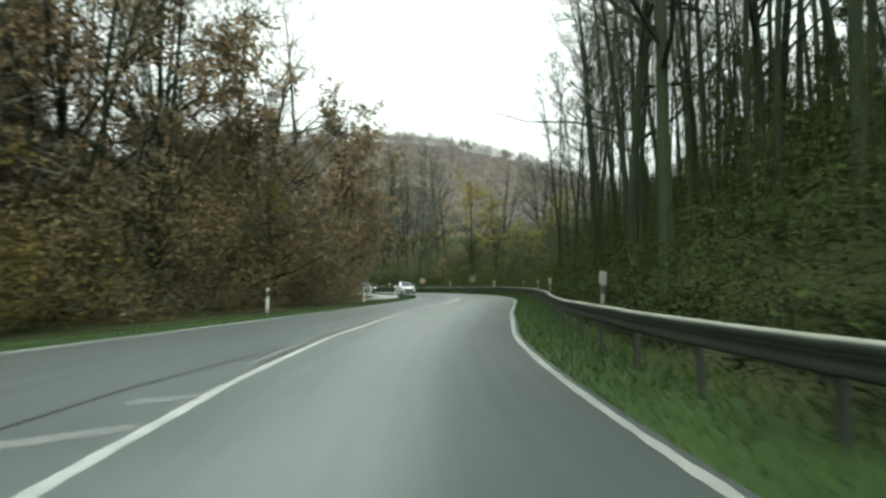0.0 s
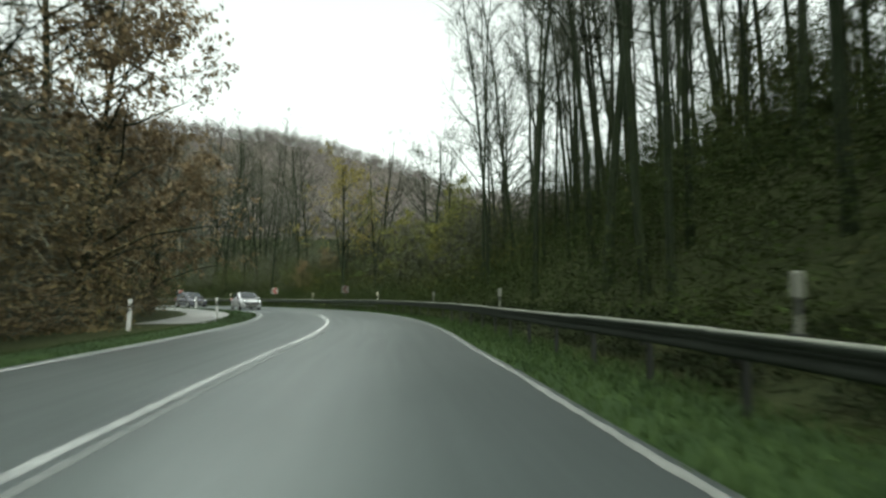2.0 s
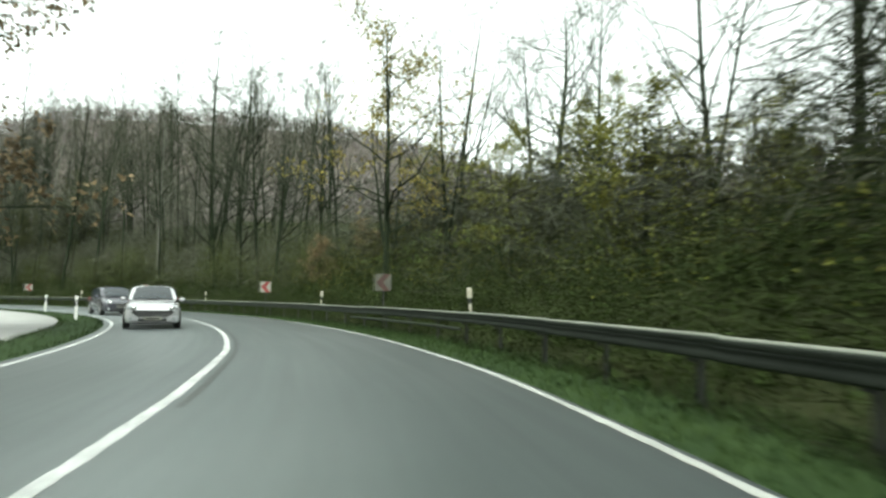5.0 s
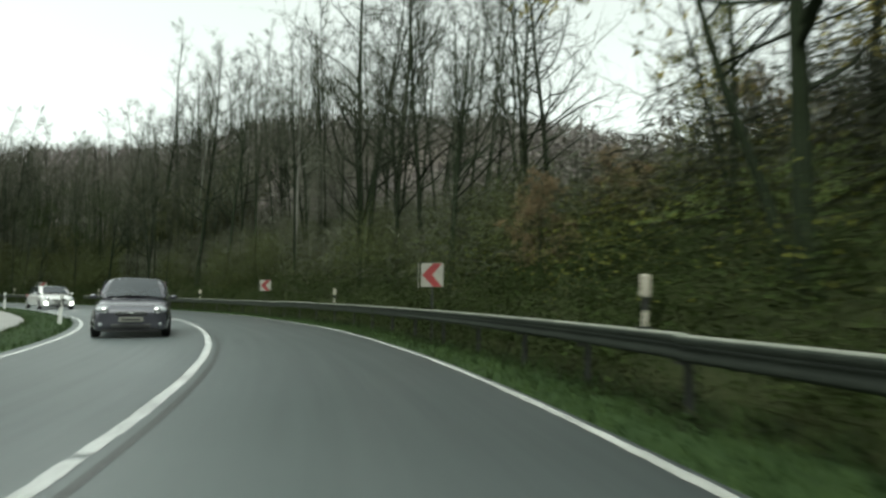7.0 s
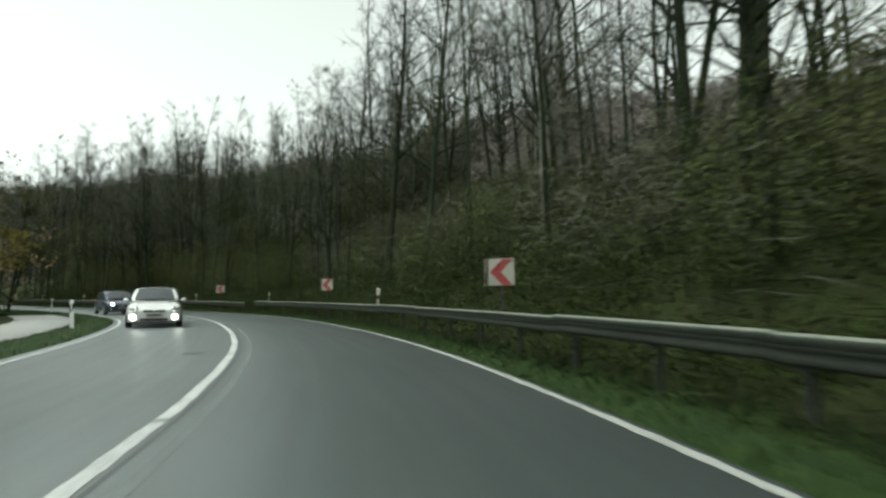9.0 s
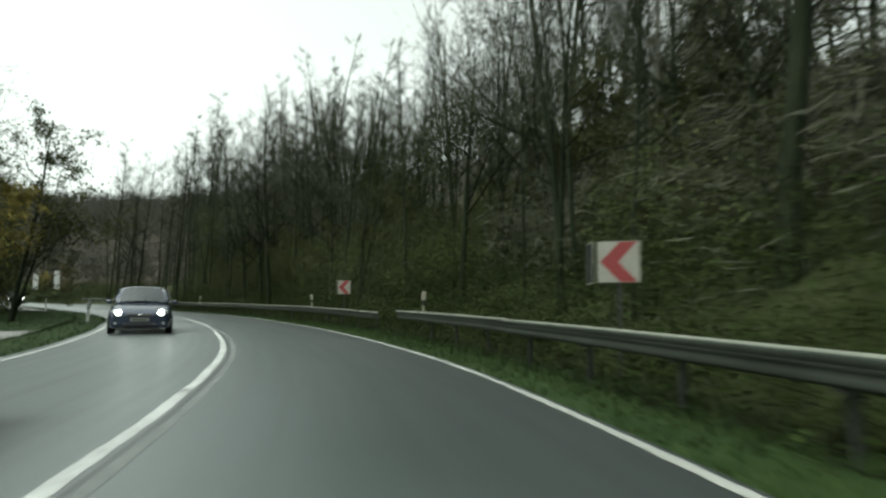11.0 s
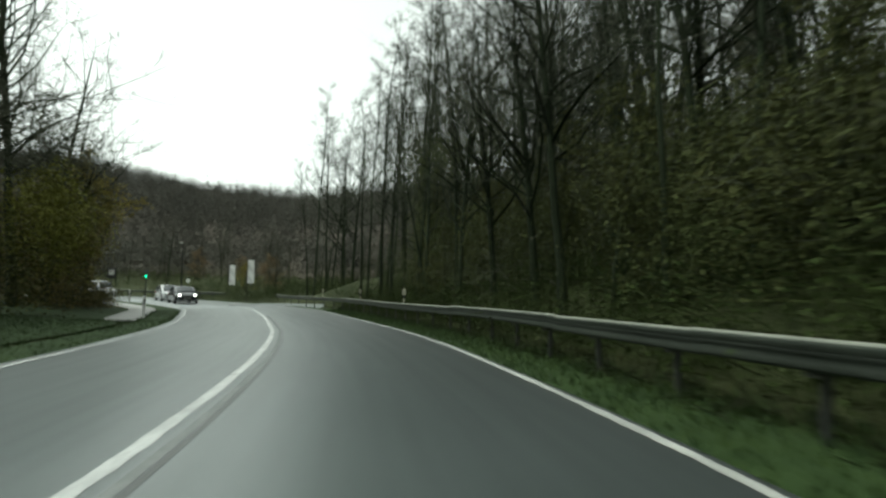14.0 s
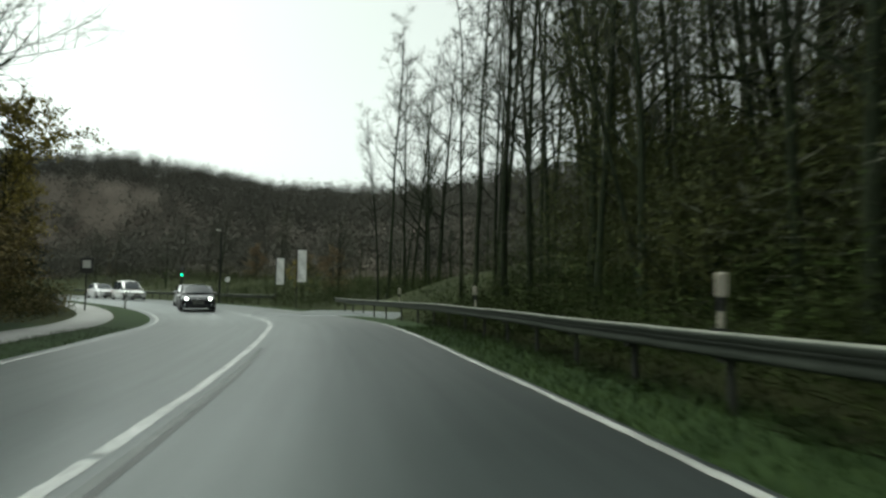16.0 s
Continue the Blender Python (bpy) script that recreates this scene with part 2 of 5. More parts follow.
EDGE_R = profile((-2, 1.66), (0.4, 1.67), (0.7, 1.72), (1.0, 1.77), (1.4, 1.78), (2.0, 1.93), (2.4, 1.95), (2.9, 2.09), (3.4, 2.1), (3.9, 2.17), (4.5, 2.3), (5.8, 2.42), (6.1, 2.34), (6.9, 2.27), (7.3, 2.17), (7.8, 2.13), (8.3, 2.16), (8.8, 2.36), (9.3, 2.37), (9.9, 2.38), (11.0, 2.34), (11.8, 2.28), (12.3, 2.17), (12.8, 2.17), (13.4, 2.18), (14.0, 2.22), (14.4, 2.29), (15, 2.3), (15.4, 2.37), (15.9, 2.37), (16.4, 2.24), (16.9, 2.2), (17.3, 2.1), (18, 2.1), (26, 2.2))
MID = profile((-2, -1.95), (0.4, -1.97), (0.7, -2.01), (1.0, -1.99), (1.4, -2.11), (2.4, -2.12), (2.9, -2.03), (3.4, -1.87), (3.7, -1.75), (4.4, -1.67), (5.9, -1.70), (6.2, -1.62), (7.0, -1.60), (7.9, -1.67), (8.5, -1.66), (9.1, -1.58), (9.6, -1.5), (10.1, -1.5), (11.0, -1.6), (11.9, -1.7), (12.9, -1.71), (13.4, -1.66), (14.0, -1.6), (14.5, -1.56), (15.5, -1.54), (16.0, -1.58), (16.4, -1.74), (17.2, -1.9), (18, -2.0), (20, -1.9), (26, -1.8))
EDGE_L = profile((-2, -8.8), (0, -7.9), (1.07, -7.1), (1.5, -6.5), (2.1, -6.05), (2.6, -5.55), (3.1, -5.38), (4, -5.2), (4.8, -4.97), (6, -4.7), (6.9, -4.77), (9.7, -4.95), (10.2, -5.2), (12, -5.3), (13.7, -5.3), (14.3, -5.12), (15.3, -5.16), (16.3, -5.2), (16.9, -5.38), (17.4, -5.65), (18.2, -5.9), (20, -5.9), (26, -5.9))
RAIL = profile((-2, 2.75), (0.5, 2.75), (1, 2.85), (1.5, 2.95), (2, 3.15), (2.5, 3.45), (3, 3.5), (3.5, 3.42), (4, 3.47), (6, 3.75), (6.5, 3.85), (7, 3.6), (7.5, 3.3), (8, 3.35), (8.5, 3.42), (9, 3.65), (9.5, 3.55), (10, 3.5), (12, 3.45), (12.5, 3.65), (13, 3.75), (14, 3.6), (20, 3.9), (26, 4.2))


def rise(s):
    """The road climbs gently after the second bend."""
    s = np.asarray(s, float)
    return 0.011 * np.maximum(s - station(17), 0) + 0.008 * np.maximum(s - station(20), 0)


def nearest(x, y):
    """Arc length and side distance from the road's line, for arrays of places."""
    x, y = np.ravel(x), np.ravel(y)
    s, d = np.empty(len(x)), np.empty(len(x))
    a, v = LINE[:-1], np.diff(LINE, axis=0)
    L = np.linalg.norm(v, axis=1)
    for i in range(0, len(x), 4000):
        px, py = x[i:i + 4000, None] - a[:, 0], y[i:i + 4000, None] - a[:, 1]
        u = np.clip((px * v[:, 0] + py * v[:, 1]) / L ** 2, 0, 1)
        ex, ey = px - u * v[:, 0], py - u * v[:, 1]
        k = (ex ** 2 + ey ** 2).argmin(1)
        r = np.arange(len(k))
        s[i:i + 4000] = ARC[k] + u[r, k] * L[k]
        d[i:i + 4000] = np.hypot(ex[r, k], ey[r, k]) * np.sign(v[k, 1] * ex[r, k] - v[k, 0] * ey[r, k])
    return s, d


def smooth(a, b, x):
    t = np.clip((x - a) / (b - a), 0, 1)
    return t * t * (3 - 2 * t)


HUB = (-5.0, 52.0)
HILL_AZ = [-180, -120, -60, -30, -17, -15, -10, -5, -2, 3, 11, 19, 25, 33, 41, 55, 63, 70, 77, 82, 87, 92, 100, 108, 130, 180]
HILL_TOP = [40, 45, 55, 62, 72, 78, 90, 98, 104, 110, 108, 106, 100, 80, 68, 52, 44, 41, 43, 49, 55, 56, 53, 48, 42, 40]
HILL_R = 410.0


def lumps(x, y, size):
    """Cheap smooth unevenness between -1 and 1."""
    a, b = x / size, y / size
    return (np.sin(a + 1.3 * np.sin(b * 0.7)) * np.cos(b * 1.1 + 0.8 * np.sin(a * 0.6)) + 0.5 * np.sin(2.3 * a + 1.7 * b + 1)) / 1.5


BANK = profile((-2, 0.75), (2, 0.78), (4, 0.8), (5, 0.8), (5.6, 0.7), (6.3, 0.4), (7, 0.38), (7.7, 0.5), (8.3, 0.65), (9, 0.55), (12, 0.62), (16, 0.52), (20.2, 0.42), (21.0, 0.07), (22.3, 0.08), (23.5, 0.22), (26, 0.25))
CREST = profile((-2, 19), (3, 19), (5, 16), (6, 12), (7, 9), (8.2, 14), (9, 14), (12, 19), (16, 17), (18, 10), (20.2, 6), (21.5, 3), (26, 4))


def height(x, y):
    x, y = np.ravel(np.asarray(x, float)), np.ravel(np.asarray(y, float))
    s, d = nearest(x, y)
    rail = RAIL(s)
    right = np.maximum(d - rail - 1.6, 0)
    crest = CREST(s)
    up = crest * (1 - np.exp(-BANK(s) * right / crest))
    up = up + 0.35 * lumps(x, y, 2.7) * smooth(2, 8, right) - 0.25 * smooth(rail - 0.4, rail + 1.0, d) * (1 - smooth(0, 3, right))
    left = np.maximum(EDGE_L(s) - 4.5 - d, 0)
    down = 0.06 * left * (1 - smooth(10, 60, left)) + 0.3 * lumps(x, y, 3.1) * smooth(2, 8, left)
    az = np.degrees(np.arctan2(-(x - HUB[0]), y - HUB[1]))
    r = np.hypot(x - HUB[0], y - HUB[1])
    peak = np.interp(az, HILL_AZ, HILL_TOP)
    hill = peak * smooth(75, HILL_R, r) * (1 - 0.5 * smooth(HILL_R, 1500, r)) + 3 * lumps(x, y, 40) * smooth(150, 400, r)
    far = np.abs(d) > 25
    near = np.where(d > 0, up, down)
    climb = rise(s)
    z = np.where(far, np.maximum(near, hill * smooth(25, 60, np.abs(d))), near)
    under = (d < rail + 0.9) & (d > EDGE_L(s) - 0.6)
    return np.where(under, np.minimum(z, -0.18), z) + climb


# ---- ground, one sheet to the horizon ----
def axis(lo, hi, step, reach):
    inner = np.arange(lo, hi + step, step)
    out = [step * 1.18 ** i for i in range(1, 45)]
    out = np.cumsum(out)
    out = out[out < reach]
    return np.concatenate([(lo - out)[::-1], inner, inner[-1] + out])


GX, GY = axis(-215, 60, 1.8, 2600), axis(-30, 190, 1.8, 2600)
XX, YY = np.meshgrid(GX, GY)
ZZ = height(XX, YY).reshape(XX.shape)
nx, ny = len(GX), len(GY)
idx = np.arange(nx * ny).reshape(ny, nx)
quads = np.stack([idx[:-1, :-1], idx[:-1, 1:], idx[1:, 1:], idx[1:, :-1]], -1).reshape(-1, 4)


def fast_mesh(name, verts, quads, material, smooth_it=False):
    me = bpy.data.meshes.new(name)
    me.vertices.add(len(verts))
    me.vertices.foreach_set("co", np.asarray(verts, np.float32).ravel())
    k = quads.shape[1]
    me.loops.add(quads.size)
    me.loops.foreach_set("vertex_index", quads.astype(np.int32).ravel())
    me.polygons.add(len(quads))
    me.polygons.foreach_set("loop_start", np.arange(0, quads.size, k, dtype=np.int32))
    if smooth_it:
        me.polygons.foreach_set("use_smooth", np.ones(len(quads), bool))
    me.materials.append(material)
    me.update(calc_edges=True)
    me.validate()
    return me


ground = new("ground", fast_mesh("ground", np.stack([XX, YY, ZZ], -1).reshape(-1, 3), quads, FLOOR, True))
ground.data.materials.append(HILL_FLOOR)
_, GD = nearest(XX, YY)
GD = GD.reshape(XX.shape)
ground.data.polygons.foreach_set("material_index", ((GD[:-1, :-1] > 38) | ((GD[:-1, :-1] < -38) & (XX[:-1, :-1] < -112))).astype(np.int32).ravel())
tagged(ground, "brown leaf-littered woodland floor rising in banks beside road", "ground", kind="structure")


def clearing():
    """A patch of meadow on the slope behind the bend."""
    n = 26
    k, lat = np.linspace(7.95, 8.55, n), np.linspace(11, 19, n)
    A, B = np.meshgrid(k, lat)
    s_ = np.interp(A.ravel() + 2, np.arange(len(KNOT)), KNOT)
    x, y, _, _ = on(s_, B.ravel())
    v = np.stack([x, y, height(x, y) + 0.12], -1)
    i_ = np.arange(n * n).reshape(n, n)
    q = np.stack([i_[:-1, :-1], i_[:-1, 1:], i_[1:, 1:], i_[1:, :-1]], -1).reshape(-1, 4)
    tagged(new("meadow", fast_mesh("meadow", v, q, MEADOW, True)), "bright green grass clearing on the slope", "grass", kind="structure")


clearing()


def sweep(name, s0, s1, step, cols, material, label="", category="", kind="structure", parent=None):
    """A strip along the road: cols are pairs of side distance (number or profile) and height."""
    s = np.linspace(s0, s1, max(2, int((s1 - s0) / step) + 1))
    rows = []
    for lat, z in cols:
        la = lat(s) if callable(lat) else np.full(len(s), float(lat))
        x, y, _, _ = on(s, la)
        rows.append(np.stack([x, y, (z(s) if callable(z) else np.full(len(s), float(z))) + rise(s)], -1))
    v = np.stack(rows, 1)
    n, m = v.shape[:2]
    i = np.arange(n * m).reshape(n, m)
    q = np.stack([i[:-1, :-1], i[:-1, 1:], i[1:, 1:], i[1:, :-1]], -1).reshape(-1, 4)
    ob = new(name, fast_mesh(name, v.reshape(-1, 3), q, material))
    if material is ROADWAY:
        lane = ob.data.uv_layers.new(name="lane")
        u = np.array([0.0, 0.0, 0.52, 1.0, 1.0])
        flat = np.stack([np.tile(u, n), np.repeat(s, m)], -1)
        order = np.empty(len(ob.data.loops), np.int32)
        ob.data.loops.foreach_get("vertex_index", order)
        lane.data.foreach_set("uv", flat[order].astype(np.float32).ravel())
    if parent:
        ob.parent = parent
    elif label:
        tagged(ob, label, category, kind=kind)
    return ob


def frayed(f, d):
    """The worn edge of a painted line."""
    return lambda s: f(s) + d + 0.006 * np.sin(9.7 * s + 40 * d) + 0.005 * np.sin(23.1 * s + 17 * d) + 0.006 * np.sin(2.3 * s + 90 * d)


def shifted(f, d):
    return lambda s: f(s) + d


S0, S1 = station(-2) + 1, station(26) - 2
sweep("road", S0, S1, 1.0, [(shifted(EDGE_L, -0.28), -0.3), (shifted(EDGE_L, -0.25), 0.0), (MID, 0.02), (shifted(EDGE_R, 0.13), 0.0), (shifted(EDGE_R, 0.16), -0.3)],
      ROADWAY, "grey damp asphalt country road with worn tyre tracks", "road")
sweep("verge", S0, S1, 1.0, [(shifted(EDGE_R, 0.11), -0.04), (shifted(EDGE_R, 0.35), 0.0), (shifted(RAIL, -0.3), -0.03), (shifted(RAIL, 0.7), -0.12), (shifted(RAIL, 1.7), -0.25)],
      GRASS, "mown green grass verge below the guard rail", "verge")
sweep("verge", S0, S1, 1.0, [(shifted(EDGE_L, -1.9), -0.06), (shifted(EDGE_L, -1.4), 0.03), (shifted(EDGE_L, -0.6), 0.04), (shifted(EDGE_L, -0.22), -0.03)],
      GRASS, "narrow green grass verge beside the footpath", "verge")
PATH_COLS = [(shifted(EDGE_L, -4.3), -0.1), (shifted(EDGE_L, -4.2), 0.02), (shifted(EDGE_L, -1.8), 0.02), (shifted(EDGE_L, -1.7), -0.1)]
NARROW = [(shifted(EDGE_L, -3.2), -0.1), (shifted(EDGE_L, -3.1), 0.05), (shifted(EDGE_L, -1.7), 0.05), (shifted(EDGE_L, -1.6), -0.1)]
for a, b, cols in ((4.6, 13.4, PATH_COLS), (16.9, 25.8, NARROW)):
    sweep("footpath", station(a), min(station(b), S1), 1.0, cols, PATH, "pale grey asphalt footpath running beside the road", "footpath")
OUT = profile((13, -1.75), (16.6, -1.75), (17.2, -2.9), (18.2, -3.15))
sweep("verge", station(13.2), station(18.9), 1.0, [(shifted(EDGE_L, -12), 0.2), (shifted(EDGE_L, -10.5), 0.66), (shifted(EDGE_L, -7.5), 0.42), (shifted(EDGE_L, -4.2), 0.12), (lambda q: EDGE_L(q) + OUT(q), 0.04)],
      GRASS, "wide sloping grass verge inside the bend", "verge")
sweep("edge_line", S0, station(5), 0.12, [(frayed(EDGE_R, -0.05), 0.006), (frayed(EDGE_R, 0.05), 0.006)], DULL_PAINT, "dirty grey painted edge line along road", "road marking")
sweep("edge_line", station(5), S1, 0.15, [(frayed(EDGE_R, -0.055), 0.006), (frayed(EDGE_R, 0.055), 0.006)], EDGE_PAINT, "off-white painted edge line along road", "road marking")
sweep("edge_line", S0, S1, 1.0, [(shifted(EDGE_L, -0.055), 0.006), (shifted(EDGE_L, 0.055), 0.006)], PAINT, "white painted edge line along road", "road marking")
SEAM = mat("tar_seam", (0.024, 0.026, 0.026), (0.05, 0.054, 0.053), 0.35, 4, 60, 0.2)
GHOST = mat("worn_paint", (0.055, 0.064, 0.064), (0.145, 0.152, 0.15), 0.6, 0.9, 9, 0.2, mix=0.7)
FAINT = mat("faint_old_paint", (0.062, 0.072, 0.072), (0.105, 0.117, 0.118), 0.55, 0.9, 9, 0.2, mix=0.6)
BREAKS = [-1.9, 3.42, 3.8, 6.1, 7.42, 9.5, 11.7, 13.14, 14.9, 16.5, 25.5]
centre = new("centre_line")
for a, b in zip(BREAKS[:-1], BREAKS[1:]):
    a, b = station(a) + (1.6 if a == 13.14 else 0.07), station(b) - 0.07
    sweep("stripe", a, b, 0.12, [(frayed(MID, -0.065), 0.024), (frayed(MID, 0.065), 0.024)], WORN_PAINT if b < station(3.6) else PAINT, parent=centre)
sweep("stripe", station(13.14) + 0.55, station(13.14) + 1.1, 0.3, [(shifted(MID, -0.065), 0.024), (shifted(MID, 0.065), 0.024)], PAINT, parent=centre)
tagged(centre, "white painted centre line broken by narrow cracks", "road marking", kind="structure")
# remains of an older line and the joint between the two lanes
for a, b, off, w, m_, z in ((0.9, 1.9, -0.3, 0.045, GHOST, 0.0225), (0.9, 1.9, -0.17, 0.055, SEAM, 0.0225), (1.6, 3.9, 0.2, 0.05, GHOST, 0.023), (5.6, 8.6, 0.2, 0.04, SEAM, 0.022), (9.3, 11.0, 0.33, 0.05, FAINT, 0.021), (11.0, 13.0, 0.22, 0.05, GHOST, 0.023),
                            (13.1, 17.5, 0.22, 0.045, GHOST, 0.023), (13.1, 17.5, 0.3, 0.025, SEAM, 0.022), (8.6, 13.0, 0.13, 0.02, SEAM, 0.022)):
    sweep("old_line", station(a), station(b), 1.0, [(shifted(MID, off - w), z), (shifted(MID, off + w), z - 0.001)], m_, "faint worn remains of an old line and tar joint", "road marking")
# bars and a tar joint in the opposite lane at the start
for x0, y0, x1, y1 in ((-3.0, 5.58, -2.4, 5.8), (-3.3, 3.95, -2.38, 4.58)):
    d = np.array([x1 - x0, y1 - y0]) / math.hypot(x1 - x0, y1 - y0)
    n = np.array([-d[1], d[0]]) * 0.12
    v = [(x0 + n[0], y0 + n[1], 0.018), (x0 - n[0], y0 - n[1], 0.018), (x1 - n[0], y1 - n[1], 0.026), (x1 + n[0], y1 + n[1], 0.026)]
    tagged(mesh_ob("road_bar", v, [(0, 1, 2, 3)], GHOST), "worn white painted bar beside the centre line", "road marking", "worn bars", "structure")
sweep("tar_joint", station(0.35), station(2.2), 0.8, [(profile((0.3, -3.3), (0.7, -3.05), (1.1, -2.44), (2.2, -2.25)), 0.0225), (profile((0.3, -3.25), (0.7, -3.0), (1.1, -2.39), (2.2, -2.21)), 0.0235)],
      SEAM, "dark tar joint running along the lane", "road marking")
# the side road on the right behind the bend
AXLE = [(-107.0, 118.2, 5.0), (-107.5, 123, 4.2), (-107.5, 130, 3.5), (-107, 141, 3.2), (-105.5, 156, 3.2), (-104, 181, 3.2)]
v = []
for k, (x, y, w) in enumerate(AXLE):
    z = float(rise(nearest([x], [y])[0][0])) + (0.005 if k == 0 else 0.03) + 0.012 * max(y - 123, 0)
    v += [(x - w - 2.5, y, z - 0.4), (x - w, y, z), (x + w, y, z), (x + w + 2.5, y, z - 0.4)]
side = [(4 * k + a, 4 * k + a + 1, 4 * k + a + 5, 4 * k + a + 4) for k in range(len(AXLE) - 1) for a in range(3)]
tagged(mesh_ob("side_road", v, side, ASPHALT), "grey asphalt side road joining behind the bend", "road", kind="structure")


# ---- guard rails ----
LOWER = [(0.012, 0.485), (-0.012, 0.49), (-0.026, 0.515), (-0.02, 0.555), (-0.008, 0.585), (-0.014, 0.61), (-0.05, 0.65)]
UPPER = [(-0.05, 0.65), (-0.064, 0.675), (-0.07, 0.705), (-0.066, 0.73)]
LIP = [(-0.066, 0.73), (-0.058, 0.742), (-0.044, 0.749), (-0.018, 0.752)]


def post_mesh():
    bm = bmesh.new()
    box(bm, -0.03, 0.03, -0.005, 0.005, -0.7, 0.68)
    box(bm, -0.03, -0.022, 0.006, 0.055, -0.7, 0.68)
    box(bm, 0.022, 0.03, 0.006, 0.055, -0.7, 0.68)
    me = bpy.data.meshes.new("post")
    bm.to_mesh(me)
    bm.free()
    me.materials.append(POST)
    return me


def spacer_mesh():
    bm = boxes((-0.06, 0.06, -0.005, 0.0, 0.46, 0.73), (-0.06, -0.052, 0.0, 0.07, 0.48, 0.71), (0.052, 0.06, 0.0, 0.07, 0.48, 0.71))
    me = bpy.data.meshes.new("spacer")
    bm.to_mesh(me)
    bm.free()
    me.materials.append(POST)
    return me


POST_ME, SPACER_ME = post_mesh(), spacer_mesh()


def upright(s, lat, z=0.0):
    x, y, dx, dy = on(s, lat)
    return Matrix.Translation((float(x), float(y), z + float(rise(s)))) @ Matrix.Rotation(math.atan2(float(dy), float(dx)), 4, "Z")


def guard_rail(k0, k1, lat, drop=None, label="", dark_rib=False):
    """Lapped lengths of steel beam: the lower fold, the upper fold and the pale rolled top edge, shaded by colour, on
    posts with spacers.
    """
    base = new("guard_rail")
    s0, s1 = station(k0), station(k1)
    dz = drop if drop else (lambda s: 0 * np.asarray(s))
    n = max(1, round((s1 - s0) / 4.0))
    step = (s1 - s0) / n
    for i in range(n):
        a, b = s0 + step * i, s0 + step * (i + 1) + (0.12 if i < n - 1 else 0)
        lap = 0.005 * (i % 2)
        sag = random.uniform(-0.012, 0.012)
        # light and shade of the folds come from these steel colours
        for nm, shape, steel in (("beam", LOWER, BEAM), ("rib", UPPER, BEAM if dark_rib else RIB), ("top_edge", LIP, STEEL)):
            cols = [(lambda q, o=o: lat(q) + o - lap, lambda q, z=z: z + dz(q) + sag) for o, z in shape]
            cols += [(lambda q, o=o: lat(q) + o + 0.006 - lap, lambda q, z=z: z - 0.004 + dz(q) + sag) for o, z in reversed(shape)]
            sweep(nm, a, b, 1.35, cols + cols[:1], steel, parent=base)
    for i in range(int((s1 - s0) / 2.0)):
        s = s0 + 0.6 + 2.0 * i
        tilt = pose(0, 0, 0, random.uniform(-2, 2), random.uniform(-2, 2), random.uniform(-4, 4))
        for nm, me, off in (("post", POST_ME, 0.1), ("spacer", SPACER_ME, 0.012)):
            o = new(nm, me)
            o.parent = base
            o.matrix_basis = upright(s, float(lat(s)) + off, float(dz(s)) - 0.02) @ Matrix.Rotation(math.pi, 4, "Z") @ (tilt if nm == "post" else Matrix())
    tagged(base, label, "guard rail")
    return base


RAIL_B = profile((12.9, 3.95), (13.5, 3.75), (14, 3.65), (14.5, 3.45), (15, 3.5), (15.5, 3.75), (16, 3.75), (16.5, 3.6), (17, 3.65), (19.5, 3.9), (20.3, 4.6), (20.8, 5.8))
RAIL_C = profile((22.0, 6.4), (22.5, 5.5), (23, 5.2), (25, 5.2))
TOP = profile((-2, 0), (2, 0), (2.5, 0.02), (5.5, 0.04), (13, 0.04))
guard_rail(-1.7, 5.1, RAIL, TOP, label="long steel guard rail, shaded faces and lit top edge in its colours", dark_rib=True)
guard_rail(5.1, 12.72, RAIL, TOP, label="long grey steel guard rail on posts, shade coloured into its folds")
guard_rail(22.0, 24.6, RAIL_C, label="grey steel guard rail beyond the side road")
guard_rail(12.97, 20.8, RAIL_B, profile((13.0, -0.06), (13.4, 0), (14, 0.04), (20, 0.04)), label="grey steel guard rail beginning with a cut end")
# a second, lower beam stands in front of the rail before the bend
low = new("underrun_rail")
for k in range(3):
    a = station(6.33) + 3.0 * k
    cols = [(lambda q, o=o: RAIL(q) + o, z) for o, z in ((-0.02, 0.325), (-0.06, 0.335), (-0.06, 0.385), (-0.02, 0.4), (0.0, 0.385), (0.0, 0.335), (-0.02, 0.325))]
    sweep("beam", a, a + 2.97, 1.0, cols, RIB, parent=low)
tagged(low, "dull lower steel underrun beam below the guard rail", "guard rail")


